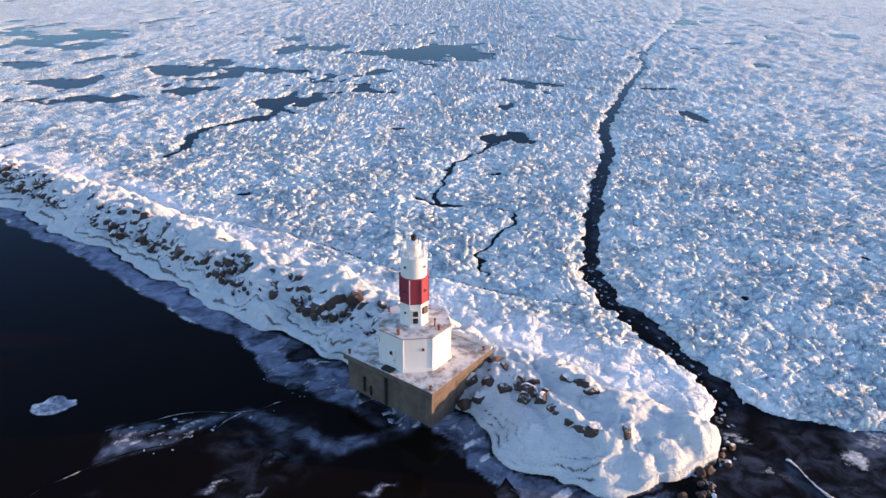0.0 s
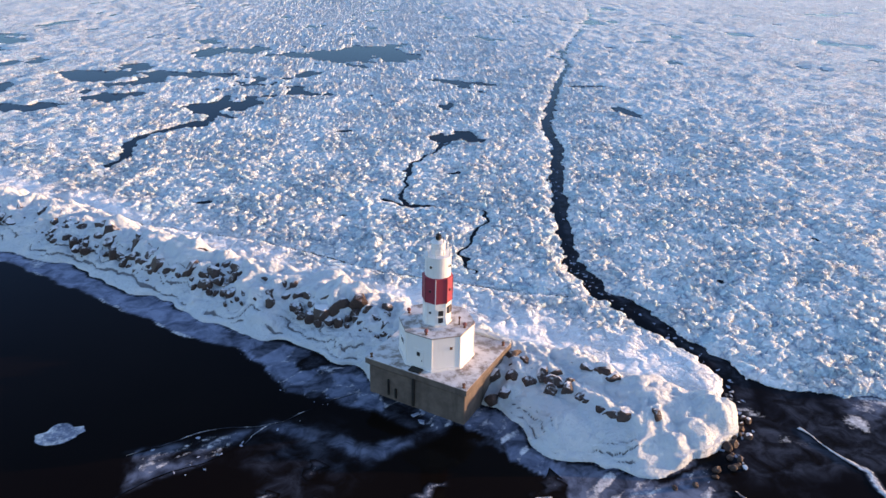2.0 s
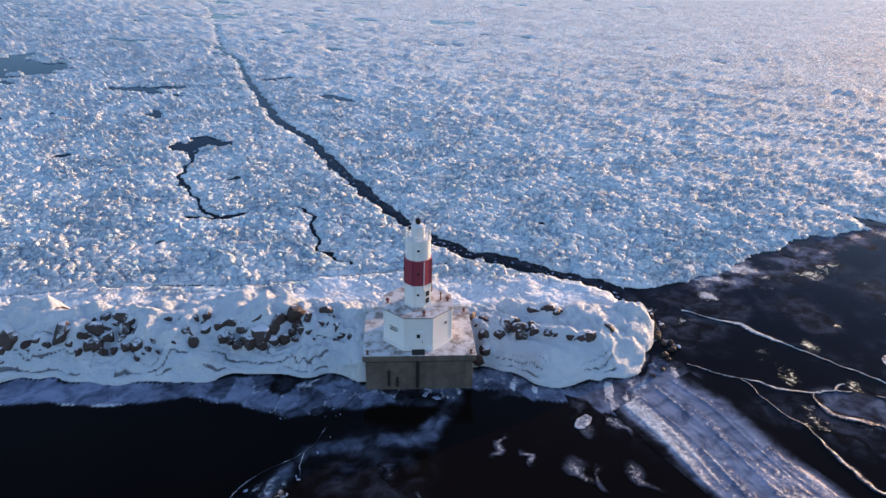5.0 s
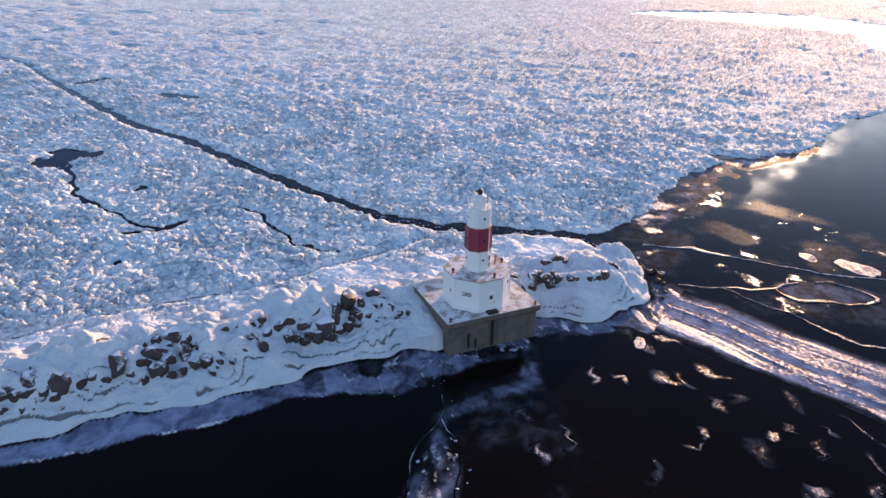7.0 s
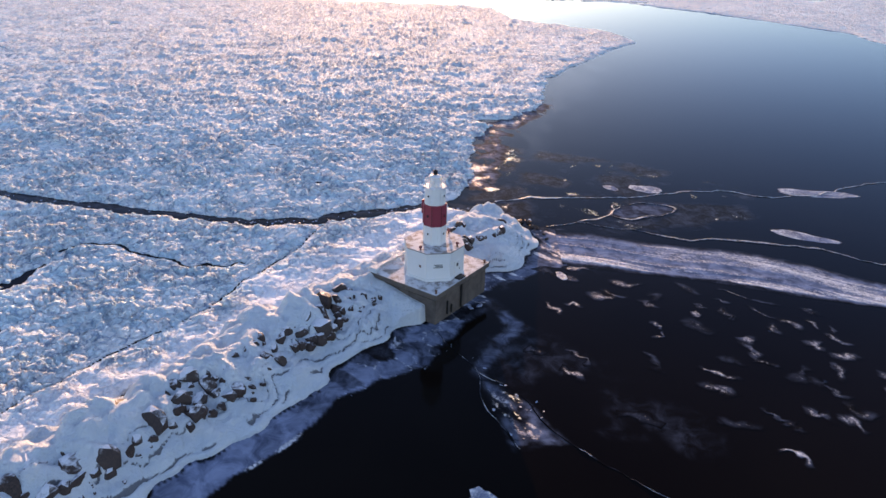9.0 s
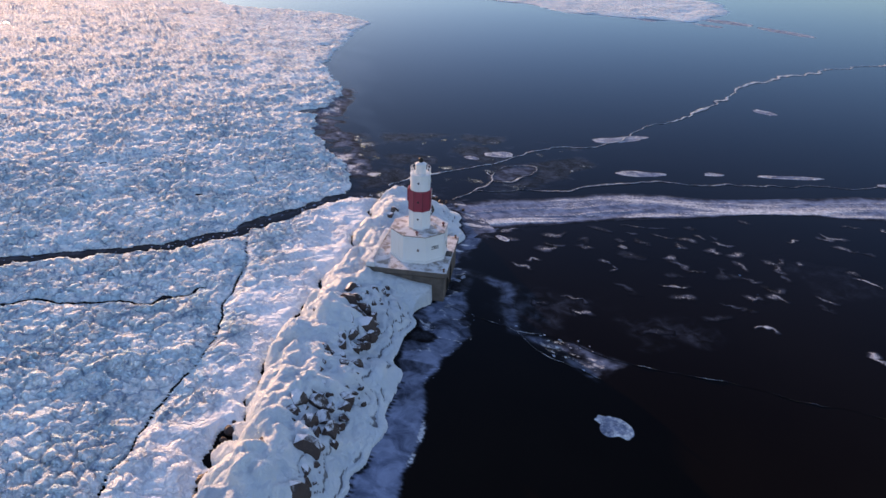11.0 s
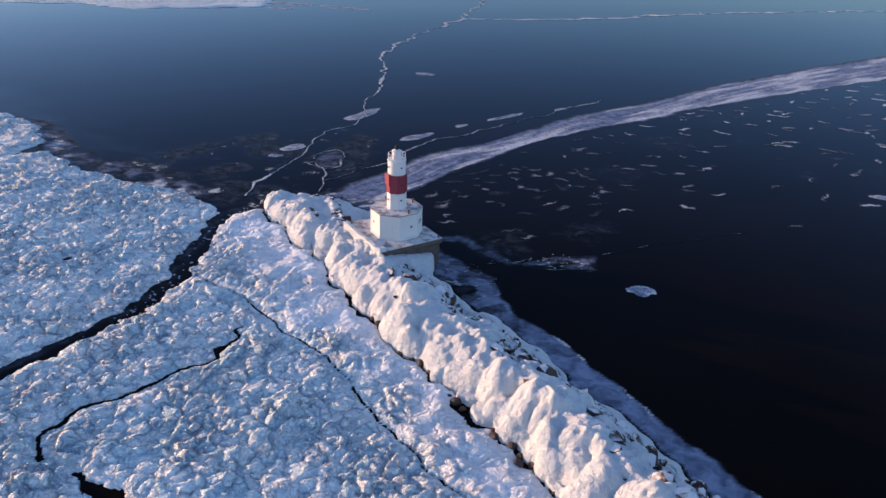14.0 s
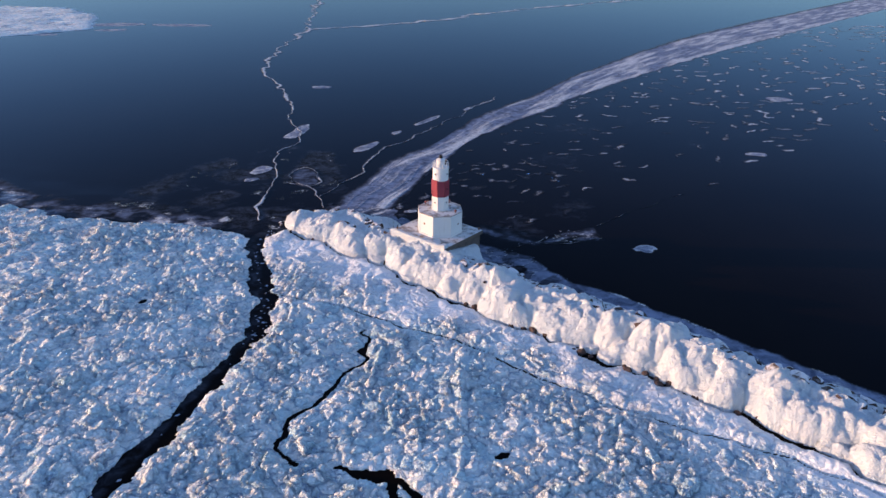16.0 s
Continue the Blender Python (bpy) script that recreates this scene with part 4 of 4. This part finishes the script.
placed.sort(key=lambda p: math.hypot(p[1].translation.x + 18, p[1].translation.y - 70))
for me, m in placed[:300]:
    ob = new("stone", me)
    ob.parent = breakwater
    ob.matrix_basis = m
verts, faces = [], []
for me, m in placed[300:]:
    start = len(verts)
    verts.extend(tuple(m @ v.co) for v in me.vertices)
    faces.extend(tuple(start + k for k in p.vertices) for p in me.polygons)
me = bpy.data.meshes.new("far_stones")
me.from_pydata(verts, [], faces)
me.materials.append(ROCK)
far_stones = new("far_stones", me)
far_stones.parent = breakwater
tagged(far_stones, "brown boulders farther along the breakwater", kind="stuff")


def make_plate(seed):
    """A broken plate of ice with straight edges."""
    rng = random.Random(seed)
    count = rng.choice((4, 4, 5, 6))
    turns = sorted(rng.uniform(0, 0.7) + i * 2 * math.pi / count for i in range(count))
    long = rng.uniform(0.4, 0.9)
    bm = bmesh.new()
    prism(bm, [(math.cos(t) * rng.uniform(0.75, 1.1), long * math.sin(t) * rng.uniform(0.75, 1.1)) for t in turns], -0.2, 0.14, rng.uniform(0.86, 0.97))
    me = bpy.data.meshes.new("plate")
    bm.to_mesh(me)
    bm.free()
    return me


PLATES = [make_plate(k + 40) for k in range(14)]


def scattered(name, material, spots, meshes, label, tilt=40):
    """Many small loose pieces in one object."""
    verts, faces = [], []
    for x, y, z, size in spots:
        src = meshes[rng.randrange(len(meshes))]
        m = pose(x, y, z, rng.uniform(-tilt, tilt), rng.uniform(-tilt, tilt), rng.uniform(0, 360)) @ Matrix.Diagonal((size, size * rng.uniform(0.6, 1), size * rng.uniform(0.5, 0.9), 1))
        start = len(verts)
        verts.extend(tuple(m @ v.co) for v in src.vertices)
        faces.extend(tuple(start + k for k in p.vertices) for p in src.polygons)
    me = bpy.data.meshes.new(name)
    me.from_pydata(verts, [], faces)
    me.materials.append(material)
    return tagged(new(name, me), label, kind="stuff")


spots = []
for x, y, c in zip(tx[tin & (ta > 2.2) & (tb > 1.8)], ty[tin & (ta > 2.2) & (tb > 1.8)], cluster[tin & (ta > 2.2) & (tb > 1.8)]):
    if len(spots) < 260 and c > -0.42:
        spots.append((float(x), float(y), 0.0, rng.uniform(0.22, 0.5)))
heights = mound(np.array([p[0] for p in spots]), np.array([p[1] for p in spots]))[0]
spots = [(x, y, float(h) + 0.35 + 0.3 * size, size) for (x, y, _, size), h in zip(spots, heights)]
small_stones = scattered("small_stones", ROCK, spots, STONES, "small brown stones poking out of the snow")
small_stones.parent = breakwater

spots = []
for k in range(14):        # at the foot of the pier's walls
    t = rng.uniform(-1.02, 1.02)
    side = rng.choice((0, 0, 0, 1))
    u, v = (-5.0 - abs(rng.gauss(0.2, 0.7)), 5.5 * t) if side == 0 else (5.0 * t, -5.5 - abs(rng.gauss(0.2, 0.5)))
    p = pose(-2.8, 62.4, 0, 0, 0, 53.6) @ Vector((u, v, 0))
    spots.append((p.x, p.y, 0.0, rng.uniform(0.2, 0.7)))
for k in range(8):        # among the washed stones round the head
    t = rng.random()
    spots.append((27.2 - 6.5 * t + rng.gauss(0, 0.9), 54.5 - 9.0 * t + rng.gauss(0, 0.9), 0.06, rng.uniform(0.15, 0.6)))
for line, count in ((FAN_A, 6), (FAN_B[:4], 8), (SHELF_EDGE[:6], 9)):        # pushed up along the cracks
    for k in range(count):
        i = rng.randrange(len(line) - 1)
        t = rng.random()
        a, b = line[i], line[i + 1]
        spots.append((a[0] + t * (b[0] - a[0]) + rng.gauss(0, 0.45), a[1] + t * (b[1] - a[1]) + rng.gauss(0, 0.5), 0.0, rng.uniform(0.08, 0.32)))
for k in range(90):        # adrift in the wide lead
    i = rng.randrange(12)
    t = rng.random()
    a, b = LEAD[i], LEAD[i + 1]
    spots.append((a[0] + t * (b[0] - a[0]) + rng.gauss(0, 0.6), a[1] + t * (b[1] - a[1]) + rng.gauss(0, 0.5), 0.0, rng.uniform(0.10, 0.42)))
broken_ice = scattered("broken_ice", PALE_ICE, spots, PLATES, "broken pieces of pale blue ice along the shore", 16)
broken_ice["category"] = "ice"


# ---- the lighthouse ----
CX, CY, TURN = -2.8, 62.4, 53.6
DECK_Z, ROOF_Z = 4.15, 7.9
at_crib = pose(CX, CY, 0, 0, 0, TURN)


def oblong(grow):
    return [(-5.2 - grow, -5.9 - grow), (5.0 + grow, -5.9 - grow), (5.0 + grow, 5.5 + grow), (-5.2 - grow, 5.5 + grow)]


def make_crib():
    """The square concrete pier: walls, flared cornice, deck and parapet, black wall strips, bollards."""
    pier = new("concrete_pier")
    pier.matrix_basis = at_crib
    tagged(pier, "square weathered brown concrete pier standing in the ice", "pier")
    bm = bmesh.new()
    prism(bm, oblong(-0.28), -1.0, DECK_Z - 0.9)
    bevelled(bm, 0.07)
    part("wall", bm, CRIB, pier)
    bm = bmesh.new()
    prism(bm, oblong(-0.28), DECK_Z - 0.9, DECK_Z - 0.62, 1.053)
    prism(bm, oblong(0.0), DECK_Z - 0.62, DECK_Z - 0.06)
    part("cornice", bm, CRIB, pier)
    bm = bmesh.new()
    prism(bm, oblong(0.02), DECK_Z - 0.06, DECK_Z)
    bevelled(bm, 0.03)
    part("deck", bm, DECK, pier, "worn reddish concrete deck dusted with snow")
    bm = bmesh.new()
    box(bm, pose(4.82, -0.2, DECK_Z + 0.16), 0.36, 11.3, 0.32)
    bevelled(bm, 0.06, 2)
    part("parapet", bm, SNOW, pier, "low parapet glazed with white ice along the deck edge")
    # spray ice hanging over the parapet and down that wall
    V, T = np.meshgrid(np.linspace(-5.9, 5.55, 120), np.linspace(0, 1, 34))
    over = 0.05 + 0.10 * fbm(V, T * 3, 1.6, 3, 151)
    U = np.where(T < 0.2, 4.55 + T * 2.4, 5.03 + 0.15 * (T - 0.2) + over)
    Z = np.where(T < 0.2, DECK_Z + 0.34 + 0.10 * fbm(V, T * 3, 1.1, 3, 152), DECK_Z + 0.34 - 3.0 * np.power(np.clip((T - 0.2) / 0.8, 0, 1), 1.2))
    me = sheet_mesh("ice_glaze", U, V, Z, fields=(("bare_and_shade", 0 * U),))
    me.materials.append(SNOW)
    glaze = new("ice_glaze", me)
    glaze.parent = pier
    glaze["label"] = "thick white spray ice over the parapet and wall"
    bm = bmesh.new()
    box(bm, pose(4.55, 5.15, DECK_Z + 0.28, 3, -4, 8), 1.15, 0.95, 0.62)
    bevelled(bm, 0.14, 2)
    part("ice_block", bm, SNOW, pier, "iced-over block on the deck corner")
    half = 5.2
    for along_wall, low, high, wide in ((0.0, 0.2, DECK_Z - 0.1, 0.30), (2.9, 0.5, 2.3, 0.20), (2.05, 0.4, 1.5, 0.22)):
        bm = bmesh.new()
        box(bm, pose(-half + 0.17, along_wall, (low + high) / 2), 0.16, wide, high - low)
        bevelled(bm, 0.03)
        part("wall_strip", bm, DARK, pier, "narrow black strip on the wall")
    for x, y in ((-4.8, -5.4), (-4.8, 5.0), (4.0, -5.4)):
        bm = bmesh.new()
        lathe(bm, [(0.17, DECK_Z), (0.11, DECK_Z + 0.05), (0.10, DECK_Z + 0.26), (0.17, DECK_Z + 0.31), (0.15, DECK_Z + 0.4), (0.05, DECK_Z + 0.43)], 10, Matrix.Translation((x, y, 0)))
        part("bollard", bm, RUST, pier, "small rusty mooring bollard")
    return pier


crib = make_crib()


def make_snow_bank():
    """Snow blown against the landward wall, cut off upright by the wind."""
    U, T = np.meshgrid(np.linspace(-2.9, 5.3, 110), np.linspace(0, 1, 60))
    top = 2.35 + 0.55 * step(U, -2, 5) + 0.15 * fbm(U, T * 0, 2.0, 2, 141)
    out = 5.32 + 0.55 * step(U, -3.0, -1.6) + 0.25 * fbm(U, T, 2.4, 2, 142)
    foot = 0.7 + 1.4 * step(U, -2.8, 2)
    # the section runs from the wall, over the edge and down to a flared foot
    V = np.where(T < 0.3, 5.2 + (out - 5.2) * T / 0.3, out + foot * np.power(np.clip((T - 0.3) / 0.7, 0, 1), 2.6))
    Z = np.where(T < 0.3, top, top * np.power(np.clip(1 - (T - 0.3) / 0.7, 0, 1), 0.95) - 0.12 * step(T, 0.7, 1.0))
    Z = Z + 0.08 * fbm(U, V + Z, 0.8, 3, 143)
    me = sheet_mesh("snow_bank", U, V, Z, fields=(("bare_and_shade", U * 0),))
    me.materials.append(SNOW)
    ob = new("snow_bank", me)
    ob.matrix_world = at_crib
    return tagged(ob, "smooth upright bank of packed snow against the pier wall", "snow bank", kind="stuff")


make_snow_bank()
LX, LY = -3.13, 61.8
FACE = TURN - 45.0             # the way that one face of the eight-sided house looks


def on_face(azimuth, distance, height):
    """A place on a wall that looks towards azimuth: x outwards, y along the wall."""
    return pose(0, 0, height, 0, 0, azimuth) @ pose(distance, 0, 0)


def make_light():
    light = new("lighthouse")
    light.matrix_basis = pose(LX, LY, 0, 0, 0, 0)
    tagged(light, "white lighthouse with a dark red band on an eight-sided white house", "lighthouse")
    turn8 = FACE + 22.5
    apothem = 3.75 * math.cos(math.pi / 8)
    bm = bmesh.new()
    prism(bm, ring(8, 3.75, turn8), DECK_Z, ROOF_Z - 0.14)
    house = part("base_house", bm, HOUSE, light, "white-painted eight-sided concrete house")
    bm = bmesh.new()
    prism(bm, ring(8, 3.88, turn8), DECK_Z, DECK_Z + 0.28)
    part("plinth", bm, HOUSE, house)
    for k in range(8):
        bm = bmesh.new()
        box(bm, on_face(turn8 + 45 * k, 3.73, (DECK_Z + ROOF_Z) / 2), 0.12, 0.16, ROOF_Z - DECK_Z - 0.30)
        bevelled(bm, 0.03)
        part("corner_strip", bm, WHITE, house)
    bm = bmesh.new()
    prism(bm, ring(8, 3.84, turn8), ROOF_Z - 0.14, ROOF_Z)
    bevelled(bm, 0.03)
    part("roof_slab", bm, DECK, light, "flat reddish concrete roof dusted with snow")
    # door, its lamp and step, on one wall
    south_west = TURN - 180
    bm = bmesh.new()
    box(bm, on_face(south_west, apothem + 0.03, DECK_Z + 1.12), 0.10, 1.05, 2.1)
    bevelled(bm, 0.02)
    door = part("door", bm, WHITE, house, "white steel door with a dark window")
    bm = bmesh.new()
    box(bm, on_face(south_west, apothem + 0.09, DECK_Z + 1.65), 0.04, 0.34, 0.42)
    part("door_window", bm, BLACK, door)
    bm = bmesh.new()
    box(bm, on_face(south_west, apothem + 0.10, DECK_Z + 1.0) @ pose(0, 0.4, 0), 0.10, 0.06, 0.18)
    part("handle", bm, DARK, door)
    bm = bmesh.new()
    box(bm, on_face(south_west, apothem + 0.55, DECK_Z + 0.10), 0.8, 1.3, 0.18)
    bevelled(bm, 0.03)
    part("step_grating", bm, DARK, light, "dark steel grating step")
    # name board with lettering too worn to read
    west = TURN - 225
    bm = bmesh.new()
    box(bm, on_face(west, apothem + 0.02, DECK_Z + 2.0), 0.05, 1.45, 0.62)
    bevelled(bm, 0.015)
    board = part("name_board", bm, WHITE, house, "weathered white name board")
    for row, (wide, shift) in enumerate(((1.1, 0.0), (0.9, 0.1), (1.15, 0.0))):
        bm = bmesh.new()
        box(bm, on_face(west, apothem + 0.055, DECK_Z + 2.17 - 0.17 * row) @ pose(0, shift, 0), 0.02, wide, 0.09)
        part("lettering_bar", bm, DARK, board)
    for azimuth, shift, high in ((TURN - 135, 0.5, 2.4), (TURN, -0.4, 2.0), (TURN + 90, 0.5, 1.8)):
        bm = bmesh.new()
        box(bm, on_face(azimuth, apothem + 0.01, DECK_Z + high) @ pose(0, shift, 0), 0.06, 0.26, 0.30)
        part("vent", bm, RUST, house, "small rusty wall vent")
    # fog-signal and lamp heads at the roof's corners
    for azimuth in (-116, -36, 148):
        head = on_face(azimuth, 3.1, ROOF_Z)
        bm = bmesh.new()
        lathe(bm, [(0.16, 0.0), (0.09, 0.05), (0.09, 0.22)], 10, head)
        post = part("lamp_post", bm, RUST, light, "short red lamp on the roof edge")
        bm = bmesh.new()
        lathe(bm, [(0.09, 0.20), (0.19, 0.28), (0.21, 0.40), (0.15, 0.52), (0.05, 0.57)], 12, head)
        part("lamp_head", bm, BRIGHT_RED, post, smooth=True)
    for azimuth, out, high in ((-30, 2.4, 0.85),):
        bm = bmesh.new()
        foot = on_face(azimuth, out, ROOF_Z)
        lathe(bm, [(0.12, 0.0), (0.07, 0.06), (0.07, high - 0.15), (0.13, high - 0.12), (0.13, high)], 10, foot)
        part("vent_pipe", bm, RUST, light, "rusty upright vent pipe on the roof")
    # tower, from below
    spin = pose(0, 0, 0, 0, 0, turn8)
    bm = bmesh.new()
    lathe(bm, [(1.50, ROOF_Z), (1.50, ROOF_Z + 0.12), (1.40, ROOF_Z + 0.14), (1.40, 10.30)], 8, spin)
    lower = part("lower_tower", bm, WHITE, light)
    for k in range(8):
        bm = bmesh.new()
        box(bm, on_face(turn8 + 45 * k, 1.39, 9.12), 0.07, 0.08, 2.3)
        part("corner_strip", bm, WHITE, lower)
    side = 1.40 * math.cos(math.pi / 8)
    bm = bmesh.new()
    box(bm, on_face(FACE - 90, side + 0.02, ROOF_Z + 1.0), 0.06, 0.72, 1.8)
    tower_door = part("tower_door", bm, WHITE, lower, "narrow white door with two dark panes")
    for z in (ROOF_Z + 0.62, ROOF_Z + 1.38):
        bm = bmesh.new()
        box(bm, on_face(FACE - 90, side + 0.06, z), 0.03, 0.50, 0.56)
        part("pane", bm, BLACK, tower_door)
    bm = bmesh.new()
    box(bm, on_face(FACE - 45, side + 0.08, 9.5), 0.22, 0.62, 0.72)
    bevelled(bm, 0.03)
    part("cabinet", bm, CRIB, lower, "grey steel cabinet bolted to the tower")
    bm = bmesh.new()
    lathe(bm, [(1.40, 10.30), (1.49, 10.32), (1.49, 12.96), (1.30, 13.00)], 8, spin)
    band_part = part("daymark_band", bm, RED, light, "dark red daymark panels round the tower")
    for k in range(8):
        bm = bmesh.new()
        box(bm, on_face(turn8 + 45 * k, 1.47, 11.64), 0.09, 0.08, 2.64)
        part("panel_seam", bm, WHITE if k == 5 else RED_DARK, band_part)
    bm = bmesh.new()
    box(bm, on_face(TURN, 1.46, 12.30), 0.22, 1.25, 1.7)
    bevelled(bm, 0.03)
    part("bracket_panel", bm, RED, band_part, "dark red panel standing out from the tower")
    bm = bmesh.new()
    lathe(bm, [(1.27, 12.98), (1.27, 14.95), (1.34, 14.98), (1.34, 15.10), (1.20, 15.12)], 32)
    upper = part("upper_tower", bm, WHITE, light)
    for z in (9.3, 11.65, 14.15):
        for k in range(4):
            azimuth = TURN + 90 * k
            host, r = ((lower, side), (band_part, 1.49 * math.cos(math.pi / 8)), (upper, 1.27))[(9.3, 11.65, 14.15).index(z)]
            m = on_face(azimuth, r - 0.06, z) @ pose(0, 0, 0, 0, 90, 0)
            bm = bmesh.new()
            lathe(bm, [(0.19, 0.0), (0.19, 0.12), (0.15, 0.14)], 14, m)
            port = part("porthole", bm, WHITE if host is not band_part else RED, host)
            bm = bmesh.new()
            lathe(bm, [(0.14, 0.10), (0.14, 0.155)], 14, m)
            part("pane", bm, BLACK, port)
    # gallery with rail
    bm = bmesh.new()
    for k in range(10):
        a = 2 * math.pi * k / 10
        p = (1.24 * math.cos(a), 1.24 * math.sin(a))
        rod(bm, (*p, 15.1), (*p, 15.95), 0.045)
    for z in (15.53, 15.93):
        for k in range(20):
            a, b = 2 * math.pi * k / 20, 2 * math.pi * (k + 1) / 20
            rod(bm, (1.24 * math.cos(a), 1.24 * math.sin(a), z), (1.24 * math.cos(b), 1.24 * math.sin(b), z), 0.018)
    part("gallery_rail", bm, WHITE, light, "white pipe rail round the gallery")
    bm = bmesh.new()
    lathe(bm, [(0.66, 15.12), (0.66, 16.20), (0.73, 16.24), (0.73, 16.34), (0.58, 16.40), (0.24, 16.52)], 24)
    drum = part("lantern_drum", bm, WHITE, light)
    for azimuth in (FACE - 100, FACE + 10, FACE + 130):
        bm = bmesh.new()
        box(bm, on_face(azimuth, 0.66, 15.75), 0.06, 0.36, 0.62)
        part("hatch", bm, WHITE, drum)
    bm = bmesh.new()
    lathe(bm, [(0.20, 16.52), (0.20, 16.60), (0.27, 16.63), (0.27, 16.95), (0.30, 16.98), (0.12, 17.1), (0.03, 17.14), (0.02, 17.35)], 14)
    part("beacon", bm, DARK, light, "small dark beacon lamp")
    bm = bmesh.new()
    rod(bm, (0.45, -0.4, 16.3), (0.45, -0.4, 16.95), 0.03)
    part("aerial", bm, DARK, light)
    return light


light = make_light()
